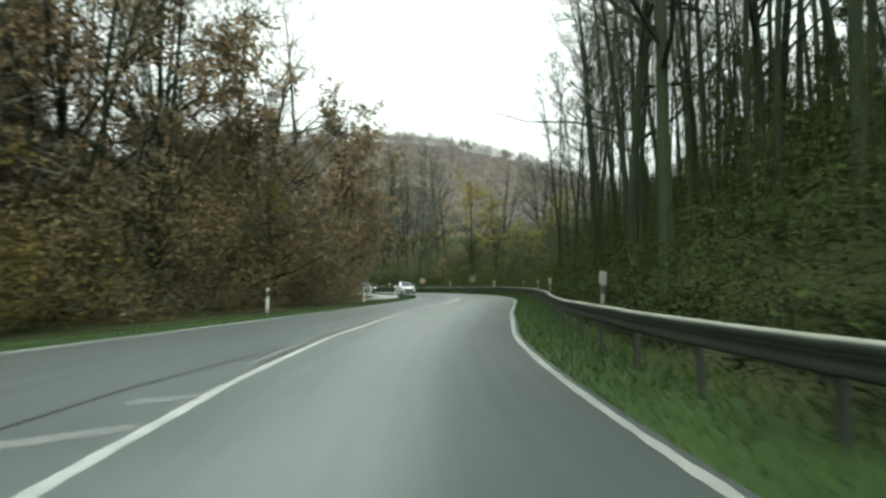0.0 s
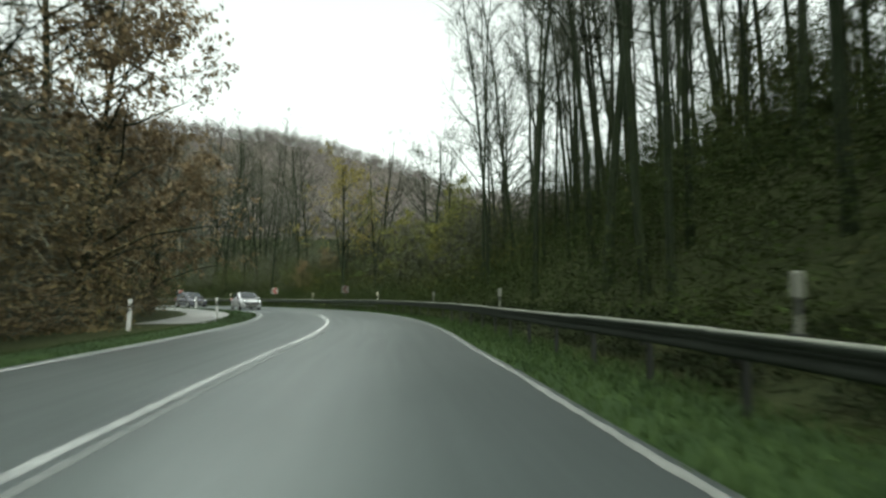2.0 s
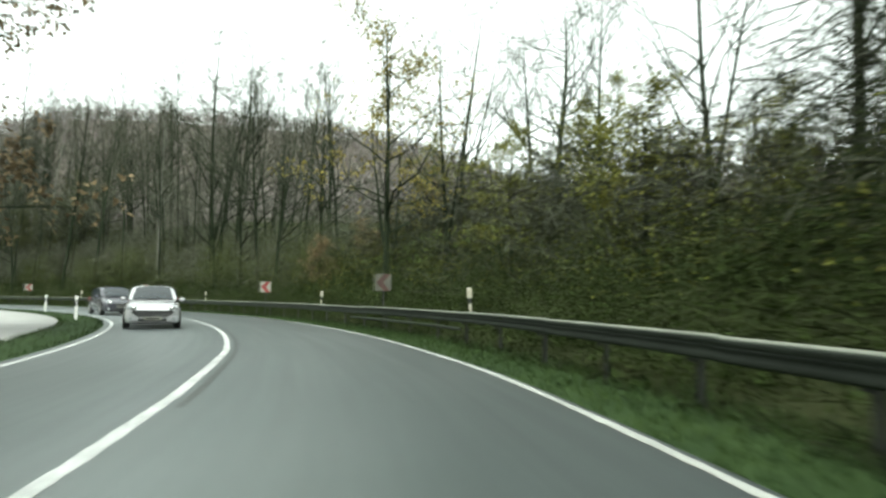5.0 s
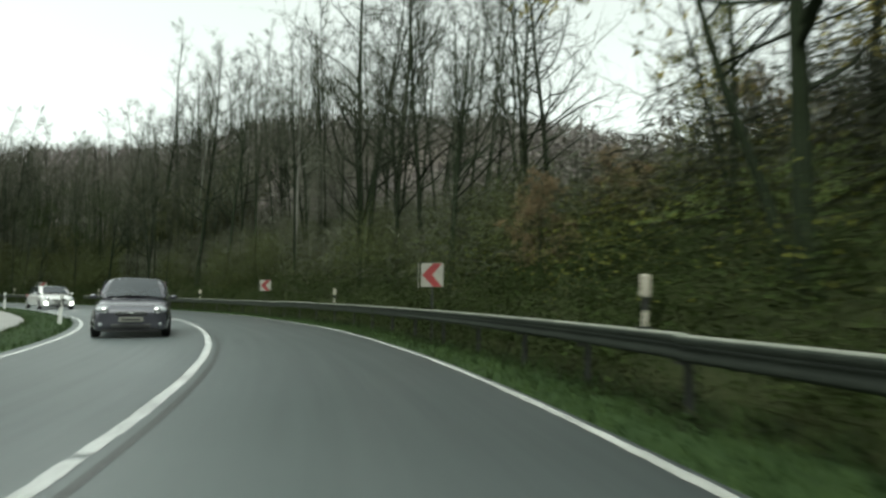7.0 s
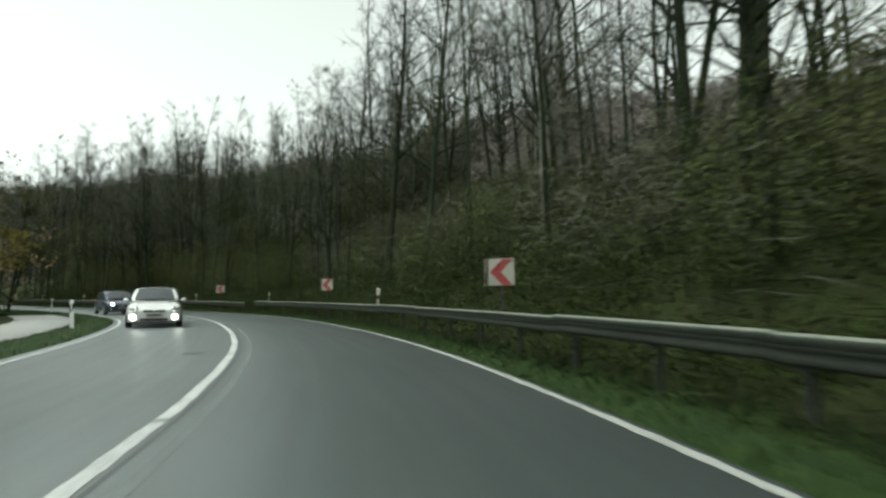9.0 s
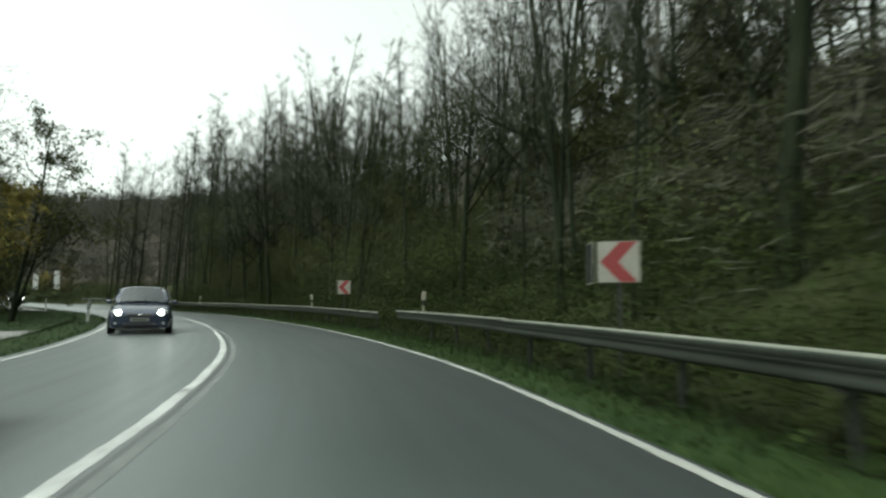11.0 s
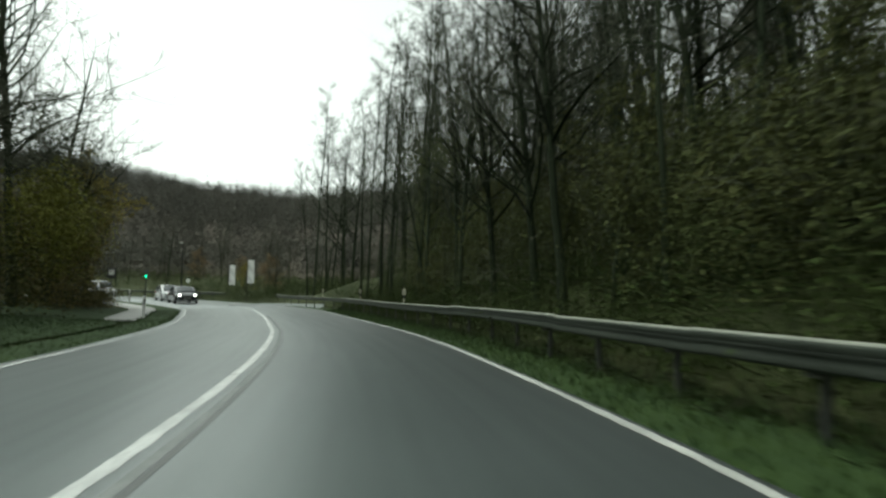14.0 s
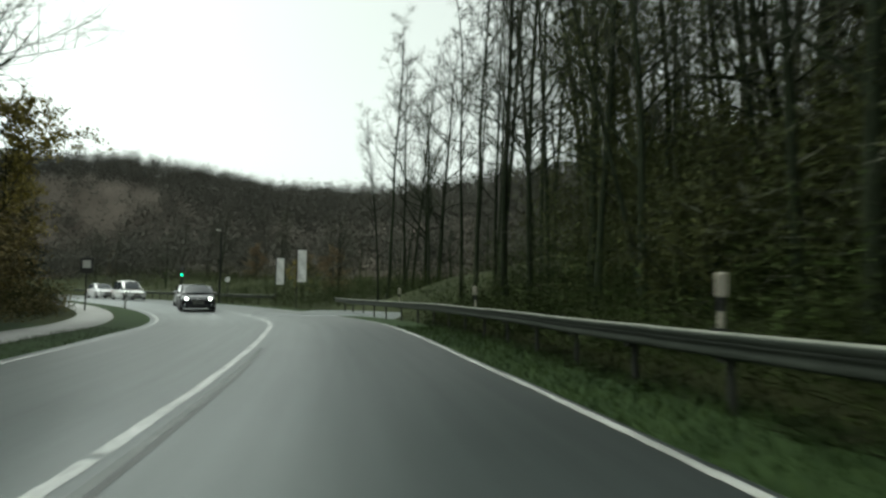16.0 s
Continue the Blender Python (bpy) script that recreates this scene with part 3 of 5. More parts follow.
# ---- trees ----
class Shape:
    def __init__(self):
        self.v, self.f = [], []

    def tube(self, pts, rad, sides=5):
        pts = np.asarray(pts, float)
        d = pts[-1] - pts[0]
        d /= np.linalg.norm(d) + 1e-9
        a = np.cross(d, (0, 0, 1.0) if abs(d[2]) < 0.9 else (1.0, 0, 0))
        a /= np.linalg.norm(a)
        b = np.cross(d, a)
        ang = np.arange(sides) * 2 * math.pi / sides
        ring = np.cos(ang)[:, None] * a + np.sin(ang)[:, None] * b
        n0 = len(self.v)
        for p, r in zip(pts[:-1], rad[:-1]):
            self.v.extend(p + ring * r)
        self.v.append(pts[-1])
        k = len(pts) - 1
        for i in range(k - 1):
            for j in range(sides):
                j2 = (j + 1) % sides
                self.f.append((n0 + i * sides + j, n0 + i * sides + j2, n0 + (i + 1) * sides + j2, n0 + (i + 1) * sides + j))
        top = n0 + k * sides
        for j in range(sides):
            self.f.append((n0 + (k - 1) * sides + j, n0 + (k - 1) * sides + (j + 1) % sides, top))

    def sliver(self, pts, width, rng):
        """A fine twig: a narrow blade that ends in a point."""
        n = len(self.v)
        side = np.cross(pts[-1] - pts[0], rng.normal(size=3))
        side *= width / (np.linalg.norm(side) + 1e-9)
        self.v.extend((pts[0] - side, pts[0] + side))
        for q in pts[1:-1]:
            self.v.extend((q - side * 0.7, q + side * 0.7))
        self.v.append(pts[-1])
        k = 2 * (len(pts) - 1)
        for j in range(0, k - 2, 2):
            self.f.append((n + j, n + j + 1, n + j + 3, n + j + 2))
        self.f.append((n + k - 2, n + k - 1, n + k))

    def leaf(self, rng, p, size):
        n = len(self.v)
        a = rng.normal(size=3)
        a /= np.linalg.norm(a)
        b = np.cross(a, rng.normal(size=3))
        b /= np.linalg.norm(b) + 1e-9
        a, b = a * size, b * size * 0.6
        self.v.extend((p - a + b * 0.9, p - a * 0.4 - b, p + a))
        self.f.append((n, n + 1, n + 2))


def unit(v):
    return v / (np.linalg.norm(v) + 1e-9)


def limb(rng, p, d, length, n, up=0.25, wob=0.22):
    pts = [p]
    for _ in range(n):
        d = unit(d + rng.normal(size=3) * wob + np.array([0, 0, up * 0.5]))
        p = p + d * length / n
        pts.append(p)
    return np.array(pts)


def make_tree(name, seed, tall=20.0, girth=0.17, clear=0.45, limbs=26, reach=3.2, rise=0.7, twigs=6, fine=4, bark=None, leaf=None, leaves=0, leaf_size=0.11,
              fork=0, droop=0.25, taper_crown=True):
    """A trunk with limbs and a crown of branchlets, twigs and, where it has kept them, leaves."""
    rng = np.random.default_rng(seed)
    wood, thin, foliage = Shape(), Shape(), Shape()
    stems = []
    lean = rng.normal(size=3) * 0.03
    for k in range(1 + fork):
        d = unit(np.array([0, 0, 1.0]) + lean + (rng.normal(size=3) * 0.16 if k else 0))
        pts = limb(rng, np.array([0.0, 0, -0.5]) + (rng.normal(size=3) * (0.25, 0.25, 0) if k else 0), d, tall * (1 if k == 0 else rng.uniform(0.7, 0.95)), 9, 0.1, 0.035)
        g = girth * (1 if k == 0 else 0.7)
        rad = [g * (1.35 if i == 0 else 1) * (1 - i / 9.4) ** 0.8 for i in range(10)]
        wood.tube(pts, rad, 7)
        stems.append((pts, rad))
    for i in range(limbs):
        pts, rad = stems[rng.integers(len(stems))]
        h = clear + (0.97 - clear) * (i + rng.uniform()) / limbs
        j = h * 9
        p = pts[int(j)] + (pts[min(int(j) + 1, 9)] - pts[int(j)]) * (j - int(j))
        az = rng.uniform(0, 2 * math.pi)
        span = reach * rng.uniform(0.6, 1.15)
        if taper_crown:
            span *= 0.35 + 1.1 * (1 - (h - clear) / (1 - clear)) ** 0.7
        d = unit(np.array([math.cos(az), math.sin(az), rise * rng.uniform(0.5, 1.4)]))
        b = limb(rng, p, d, span, 4, droop)
        r0 = min(rad[int(j)] * 0.5, 0.02 + span * 0.013)
        wood.tube(b, [r0 * (1 - q / 5) for q in range(5)], 3)
        for t in range(twigs):
            u = rng.uniform(0.25, 1) * 4
            q = b[min(int(u), 3)] + (b[min(int(u), 3) + 1] - b[min(int(u), 3)]) * (u - int(min(u, 3.999)))
            dd = unit(unit(b[-1] - b[0]) * 0.7 + rng.normal(size=3) * 0.6 + np.array([0, 0, 0.15]))
            c = limb(rng, q, dd, span * rng.uniform(0.25, 0.5), 2, 0.2)
            thin.sliver(c, 0.015, rng)
            for w in range(fine):
                e = c[1] if w % 2 else c[0] + (c[2] - c[0]) * rng.uniform(0.3, 1)
                f = e + unit(dd * 0.6 + rng.normal(size=3) * 0.7) * rng.uniform(0.25, 0.65)
                thin.sliver([e, f], 0.009, rng)
                if leaves:
                    for _ in range(leaves):
                        foliage.leaf(rng, e + (f - e) * rng.uniform(0, 1.2) + rng.normal(size=3) * 0.12, leaf_size * rng.uniform(0.6, 1.3))
    base = new(name)
    mesh_ob("trunk", wood.v, wood.f, bark or BARK, base)
    mesh_ob("crown", thin.v, thin.f, TWIG, base)
    if leaves:
        mesh_ob("foliage", foliage.v, foliage.f, leaf, base)
    base.location = (0, 0, -900)
    return base



def make_spruce(name, seed, tall=9.5):
    """A trunk with drooping whorls of needled branches."""
    rng = np.random.default_rng(seed)
    wood, needles = Shape(), Shape()
    wood.tube([np.array([0, 0, -0.4]), np.array([0.05, 0, tall * 0.5]), np.array([0.0, 0.03, tall])], [0.16, 0.09, 0.02], 7)
    z = 0.7
    while z < tall - 0.2:
        span = 2.3 * (1 - z / tall) ** 0.8 + 0.15
        for _ in range(7):
            az = rng.uniform(0, 2 * math.pi)
            d = np.array([math.cos(az), math.sin(az), 0.1])
            b = limb(rng, np.array([0, 0, z + rng.uniform(-0.15, 0.15)]), d, span * rng.uniform(0.7, 1.1), 4, -0.22, 0.08)
            wood.tube(b, [0.02, 0.016, 0.012, 0.008, 0.004], 3)
            for _ in range(int(26 * span) + 8):
                u = rng.uniform(0.1, 1) * 3.99
                p = b[int(u)] + (b[int(u) + 1] - b[int(u)]) * (u - int(u))
                f = p + unit(rng.normal(size=3) * (1, 1, 0.5) + np.array([0, 0, -0.9])) * rng.uniform(0.12, 0.4)
                needles.sliver([p, f], 0.035, rng)
        z += 0.34
    base = new(name)
    mesh_ob("trunk", wood.v, wood.f, BARK, base)
    mesh_ob("needles", needles.v, needles.f, L_SPRUCE, base, "dark green drooping needles")
    return base


KINDS = {
    "slim": [make_tree("bare_tree" if i < 2 else "slender_tree", 10 + i, 19 + 2.2 * i, 0.1 + 0.015 * i, 0.3 + 0.07 * (i % 3), 30, 2.6, 0.95, 8, 6) for i in range(4)],
    "broad": [make_tree("oak_tree", 30 + i, 17 + 2 * i, 0.2, 0.28, 31, 5.0, 0.65, 10, 6, fork=i % 2) for i in range(3)],
    "brown": [make_tree("beech_tree", 40 + i, 11 + 2 * i, 0.16, 0.06, 44, 4.0, 0.45, 9, 4, leaf=L_BROWN, leaves=7, leaf_size=0.105) for i in range(2)],
    "yellow": [make_tree("maple_tree", 50 + i, 12 + i, 0.17, 0.28, 24, 4.2, 0.5, 7, 4, leaf=L_YELLOW, leaves=6, leaf_size=0.125) for i in range(2)],
    "maple": [make_tree("tall_maple_tree", 53, 15.0, 0.17, 0.24, 26, 4.8, 0.55, 8, 5, leaf=L_YELLOW, leaves=4, leaf_size=0.1, fork=1)],
    "green": [make_tree("ivy_green_tree", 60 + i, 8.5 + 2 * i, 0.12, 0.06, 30, 3.0, 0.6, 7, 4, leaf=L_GREEN, leaves=8, leaf_size=0.085, fork=1) for i in range(2)],
    "lime": [make_tree("yellowing_tree", 65 + i, 7.5 + 2 * i, 0.11, 0.08, 28, 2.9, 0.6, 7, 4, leaf=L_LIME, leaves=8, leaf_size=0.08, fork=1) for i in range(2)],
    "birch": [make_tree("birch_tree", 70 + i, 20 + 2 * i, 0.13, 0.4, 24, 2.4, 0.8, 6, 4, bark=BIRCH) for i in range(2)],
}
TAGS = {
    "slim": ("tall slender bare woodland tree with grey-brown bark", "bare trees on the bank"),
    "broad": ("bare spreading oak with forked crooked limbs", "spreading bare oaks"),
    "brown": ("bushy beech tree holding reddish brown leaves", "brown beech trees"),
    "yellow": ("small maple tree with thinning yellow leaves", "yellow maples"),
    "maple": ("tall forked maple with sparse yellow leaves", "yellow maples"),
    "green": ("dense small tree with dull green and olive leaves", "green undergrowth trees"),
    "lime": ("small tree with thinning yellow-green leaves", "yellowing trees"),
    "birch": ("slender bare birch with pale patchy bark", "birches"),
}
rng = np.random.default_rng(5)
used = set()


def put_tree(kind, x, y, scale=1.0, variant=None):
    src = KINDS[kind][rng.integers(len(KINDS[kind])) if variant is None else variant]
    m = Matrix.Translation((x, y, float(height([x], [y])[0]) - 0.05)) @ Matrix.Rotation(rng.uniform(0, 6.28), 4, "Z")
    if src.name in used:
        ob = copy_thing(src, m)
    else:
        used.add(src.name)
        ob = src
        ob.matrix_basis = m
    ob.scale = (scale * rng.uniform(0.9, 1.1),) * 2 + (scale * rng.uniform(0.9, 1.1),)
    tagged(ob, TAGS[kind][0], "tree", TAGS[kind][1])
    return ob


taken = []


def grove(n, k0, k1, lat0, lat1, mix, gap=2.2, size=(0.8, 1.15), bias=1.0):
    """Trees strewn over a stretch of the roadside; lat counts from the rail or from the left road edge."""
    made = tries = 0
    while made < n and tries < n * 30:
        tries += 1
        s = station(rng.uniform(k0, k1))
        lat = lat0 + (lat1 - lat0) * rng.uniform() ** bias
        lat = float(RAIL(s)) + lat if lat0 > 0 else float(EDGE_L(s)) + lat
        x, y, _, _ = on(s, lat)
        x, y = float(x), float(y)
        ss, dd = nearest([x], [y])
        if (-114 < x < -100 and 117 < y < 190) or abs(dd[0] - lat) > 1.0 or any((x - a) ** 2 + (y - b) ** 2 < gap * gap for a, b in taken):
            continue
        taken.append((x, y))
        kind = rng.choice([a for a, _ in mix], p=np.array([b for _, b in mix]) / sum(b for _, b in mix))
        put_tree(str(kind), x, y, rng.uniform(*size))
        made += 1


# single trees that stand out
for kind, x, y, sc, va in (("maple", 4.0, 77.3, 1.0, 0), ("broad", 7.1, 77.8, 0.68, 1), ("broad", -12.0, 105.5, 1.3, 1), ("broad", -9.9, 106.6, 1.35, 0), ("green", -56.0, 106.6, 0.85, 1), ("yellow", -55.0, 105.6, 0.5, 0), ("lime", 8.4, 95.9, 0.9, 1), ("lime", 12.1, 65.8, 0.9, 0), ("lime", 9.6, 73.6, 0.8, 1), ("broad", 13.6, 79.6, 1.0, 0), ("birch", -36.5, 125.4, 1.1, 0),
                           ("birch", -17.3, 107.2, 0.9, 1), ("slim", -43.9, 133.2, 1.2, 3), ("broad", -88.1, 107.6, 1.15, 2), ("broad", -83.5, 107.0, 1.1, 0),
                           ("slim", -112.3, 126.1, 0.7, 1), ("yellow", -91.6, 108.3, 0.45, 1), ("yellow", -105.5, 106.2, 0.5, 0), ("yellow", -123.8, 121.5, 0.3, 1),
                           ("brown", -8.3, 43.8, 1.15, 1), ("brown", -12.4, 49.3, 1.1, 0), ("brown", -10.9, 56.3, 0.9, 1), ("brown", -10.4, 30.6, 0.95, 0), ("yellow", -9.1, 31.6, 0.5, 1),
                           ("brown", -12.7, 25.4, 1.25, 1), ("slim", -11.7, 19.2, 0.8, 2), ("slim", -12.5, 14.9, 0.9, 1), ("yellow", -13.0, 14.4, 0.5, 0),
                           ("broad", -79.5, 105.2, 1.1, 1), ("broad", -93.5, 105.0, 1.15, 0), ("broad", -75.0, 106.3, 1.0, 2), ("green", -65.7, 106.4, 0.9, 0), ("green", -70.0, 105.8, 1.0, 1),
                           ("slim", -115.7, 127.3, 0.95, 2), ("slim", -99.2, 127.9, 0.9, 1), ("slim", -97.2, 128.8, 0.9, 0), ("broad", -98.3, 131.2, 0.8, 2), ("slim", -95.6, 127.2, 0.9, 2), ("slim", -100.2, 130.3, 0.9, 3), ("slim", -76, 107.6, 0.7, 0), ("slim", -80, 105.8, 0.75, 2), ("slim", -84.6, 107.9, 0.72, 1),
                           ("slim", -86.5, 105.0, 0.8, 3), ("slim", -91.2, 108.2, 0.7, 0), ("slim", -95, 106.0, 0.75, 2), ("broad", -13, 27, 1.05, 0), ("broad", -16, 33, 1.05, 2), ("broad", -12.6, 40, 1.0, 1), ("broad", -17, 24, 1.0, 2), ("broad", -14.5, 46, 1.0, 0), ("broad", -13.5, 20.5, 0.95, 1), ("brown", -10.2, 62.5, 1.15, 1), ("yellow", -96.2, 109.4, 0.75, 0), ("yellow", -93.6, 109.0, 0.7, 1)):
    taken.append((x, y))
    put_tree(kind, x, y, sc, va)
for n, (x, y, sc) in enumerate(((-110.4, 104.9, 1.05), (-107.6, 103.2, 0.85))):
    spruce = make_spruce("spruce_tree", 90 + n)
    spruce.matrix_basis = Matrix.Translation((x, y, float(height([x], [y])[0]) - 0.05)) @ Matrix.Scale(sc, 4)
    tagged(spruce, "dark green spruce with drooping branches beside the path", "tree", "spruces")
    taken.append((x, y))
# wooded bank on the outer side
grove(30, 4.3, 5.7, 2.8, 16, [("slim", 1)], 1.5)
grove(18, 4.7, 6.1, 6, 20, [("slim", 2), ("broad", 1)], 1.5, (0.7, 0.95))
grove(140, -1.5, 4.4, 2.6, 30, [("slim", 9), ("broad", 1.5)], 1.8, bias=1.2)
grove(9, 0.5, 4.3, 11, 24, [("green", 1)], 2.6, (0.7, 1.0))
grove(22, 2.6, 6.0, 7, 22, [("green", 1)], 2.4, (0.5, 0.75))
grove(14, 4.6, 8.3, 5.0, 26, [("broad", 2), ("lime", 3)], 3.0, (0.55, 0.9))
grove(7, 8.4, 9.2, 4, 20, [("brown", 1)], 2.4, (0.2, 0.33))
grove(9, 8.6, 9.8, 3.5, 12, [("slim", 1), ("broad", 4)], 2.4, (0.55, 0.85))
grove(26, 9.8, 11.8, 3.5, 22, [("slim", 6), ("broad", 3)], 2.4, (0.75, 1.05))
grove(4, 13.4, 16.0, 2.4, 6.0, [("green", 1)], 3.6, (0.55, 0.85))
grove(6, 15.9, 17.2, 2.2, 5.5, [("green", 1)], 2.6, (0.5, 0.7))
grove(16, 17.8, 20.6, 2.4, 8.0, [("slim", 1)], 1.6, (0.8, 1.0))
grove(22, 11.8, 14.2, 3.0, 9, [("slim", 6), ("broad", 4), ("green", 0.5)], 1.7, (0.5, 0.72))
grove(34, 11.8, 14.4, 9, 26, [("slim", 5), ("broad", 5)], 1.8, (0.8, 1.05))
grove(7, 12.2, 13.8, 6, 12, [("green", 1)], 2.2, (0.7, 1.0))
grove(9, 12.4, 14.3, 9, 18, [("green", 1)], 2.2, (0.7, 0.95))
grove(30, 15.0, 18.6, 2.6, 8, [("slim", 5), ("broad", 4)], 1.7, (0.62, 0.85))
grove(30, 14.2, 16.0, 2.8, 22, [("slim", 7), ("broad", 3), ("green", 0.4)], 1.7, (0.55, 0.78), 1.4)
grove(95, 16.0, 20.7, 2.8, 22, [("slim", 7), ("broad", 3), ("green", 0.4)], 1.7, (0.75, 1.0), 1.4)
grove(36, 21.0, 25.5, 7.0, 34, [("slim", 4), ("broad", 3), ("brown", 1)], 2.4, (0.36, 0.52))
# inner side
grove(50, -1.0, 3.6, -8, -26, [("slim", 6), ("broad", 2), ("brown", 4)], 2.2, (0.8, 1.15))
grove(12, 4.0, 6.6, -11, -28, [("brown", 5), ("broad", 2)], 3.2)
grove(10, 12.2, 15.2, -9, -24, [("broad", 3), ("green", 2), ("brown", 1)], 3.2)
grove(8, 15.2, 17.0, -9.5, -24, [("broad", 3), ("brown", 1)], 3.0)
grove(30, 17.5, 25.5, -8.0, -34, [("brown", 4), ("broad", 3), ("green", 1)], 3.0, (0.45, 0.7))
# tall oaks behind the beeches and bare trees past the second rail
keep_state = rng.bit_generator.state
for kind, x, y, sc, va in (("broad", -12.8, 51.5, 1.4, 1), ("broad", -15.8, 44.2, 1.35, 2), ("slim", -121.5, 129.9, 0.95, 2), ("broad", -120.9, 131.6, 1.1, 0),
                           ("slim", -118.0, 131.2, 0.95, 1), ("broad", -122.6, 133.2, 1.15, 2), ("slim", -119.8, 130.2, 0.85, 3),
                           ("broad", -93.0, 108.0, 0.9, 1)):
    put_tree(kind, x, y, sc, va)
rng.bit_generator.state = keep_state
for k in KINDS.values():
    for o in k:
        if o.name not in used:
            for c in o.children_recursive:
                bpy.data.objects.remove(c)
            bpy.data.objects.remove(o)


# ---- undergrowth, far woods and grass: what nobody could count ----
def quad_stuff(name, centres, sizes, normals_up, material, label, category, rng, slim=0.6):
    """Loose small leaves, each a bent-off quad with its own turn."""
    n = len(centres)
    a = rng.normal(size=(n, 3))
    a[:, 2] = a[:, 2] * 0.6 + normals_up
    a /= np.linalg.norm(a, axis=1)[:, None]
    b = np.cross(a, rng.normal(size=(n, 3)))
    b /= np.linalg.norm(b, axis=1)[:, None]
    a, b = a * sizes[:, None], b * sizes[:, None] * slim
    v = np.stack([centres - a + b, centres - a * 0.5 - b, centres + a], 1).reshape(-1, 3)
    q = np.arange(3 * n).reshape(n, 3)
    ob = new(name, fast_mesh(name, v, q, material))
    return tagged(ob, label, category, kind="stuff")


def strew(n, k0, k1, lat0, lat1, bias=1.0):
    s = np.interp(rng.uniform(k0, k1, n) + 2, np.arange(len(KNOT)), KNOT)
    u = lat0 + (lat1 - lat0) * rng.uniform(size=n) ** bias
    lat = (RAIL(s) if lat0 > -3 else EDGE_L(s)) + u
    x, y, _, _ = on(s, lat)
    _, d = nearest(x, y)
    ok = (np.abs(d - lat) < 0.8) & ~((x > -113) & (x < -101) & (y > 119) & (y < 190))
    return x[ok], y[ok]


def bushes(name, n, k0, k1, lat0, lat1, tall, wide, leaves, size, material, label, bias=1.0, slim=0.6):
    x, y = strew(n, k0, k1, lat0, lat1, bias)
    z = height(x, y)
    h = tall * rng.uniform(0.4, 1.25, len(x))
    w = wide * rng.uniform(0.6, 1.3, len(x))
    i = np.repeat(np.arange(len(x)), leaves)
    u = rng.normal(size=(len(i), 3))
    u /= np.linalg.norm(u, axis=1)[:, None]
    r = rng.uniform(size=len(i)) ** 0.45
    c = np.stack([x[i] + u[:, 0] * r * w[i], y[i] + u[:, 1] * r * w[i], z[i] + h[i] * (0.45 + 0.5 * u[:, 2] * r)], -1)
    return quad_stuff(name, c, size * rng.uniform(0.5, 1.4, len(i)), 0.0, material, label, "undergrowth", rng, slim)


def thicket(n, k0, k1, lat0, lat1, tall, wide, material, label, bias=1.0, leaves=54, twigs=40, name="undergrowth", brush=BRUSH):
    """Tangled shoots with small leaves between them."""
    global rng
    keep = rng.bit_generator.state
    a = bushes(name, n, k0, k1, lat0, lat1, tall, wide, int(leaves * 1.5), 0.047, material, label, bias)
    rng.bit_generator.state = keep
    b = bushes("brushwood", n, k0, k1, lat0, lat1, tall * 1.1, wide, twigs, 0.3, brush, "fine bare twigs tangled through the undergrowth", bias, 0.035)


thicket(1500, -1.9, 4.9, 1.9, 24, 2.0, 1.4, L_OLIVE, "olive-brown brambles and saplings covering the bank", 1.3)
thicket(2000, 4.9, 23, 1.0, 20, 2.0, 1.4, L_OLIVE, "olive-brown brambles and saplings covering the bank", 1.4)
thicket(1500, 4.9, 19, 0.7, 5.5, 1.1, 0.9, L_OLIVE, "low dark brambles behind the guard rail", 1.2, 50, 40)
thicket(1100, 4.9, 18.8, -0.1, 0.9, 0.27, 0.32, L_RANK, "rank growth standing under the guard rail, darkened with its shade", 1.0, 40, 16, brush=RANK_TWIG)
thicket(600, -1.5, 4.9, 0.9, 2.6, 0.5, 0.5, L_RANK, "rank growth behind the guard rail, darkened with its shade", 1.0, 40, 20, brush=RANK_TWIG)
thicket(900, -1.9, 25, 2.8, 30, 3.2, 1.7, L_GREEN, "dull green bushes among the trees")
thicket(560, 8.3, 20.4, 2.2, 20, 5.0, 1.8, L_OLIVE, "tall olive-brown scrub on the bank", 1.0, 90, 100, brush=TWIG)
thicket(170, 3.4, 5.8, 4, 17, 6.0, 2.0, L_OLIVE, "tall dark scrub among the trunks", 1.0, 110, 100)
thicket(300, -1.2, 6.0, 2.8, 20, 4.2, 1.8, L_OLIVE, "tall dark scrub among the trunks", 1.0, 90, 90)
thicket(70, 8.1, 8.9, 4, 15, 2.2, 1.6, L_LIME, "bright yellow-green bushes below the maple")
thicket(240, -1.2, 4.5, -3.4, -10, 1.9, 1.3, L_BROWN, "brown bushes along the grass edge", 1.0, 70, 50, brush=TWIG)
thicket(26, 0.5, 4.4, -4.0, -9, 1.8, 1.1, L_YELLOW, "yellow-leaved shrubs at the wood edge", 1.0, 60, 30, brush=TWIG)
thicket(16, 1.1, 1.9, -3.4, -6.5, 2.8, 1.4, L_YELLOW, "orange-yellow shrubs at the wood edge", 1.0, 90, 40, brush=TWIG)
thicket(110, 4.5, 6.8, -5.6, -11, 2.0, 1.4, L_BROWN, "brown bushes behind the footpath", 1.0, 70, 50, brush=TWIG)
thicket(150, 17.4, 24, -3.9, -8, 1.9, 1.2, L_RUSSET, "russet bushes behind the footpath", 1.0, 70, 50, brush=BRUSH)
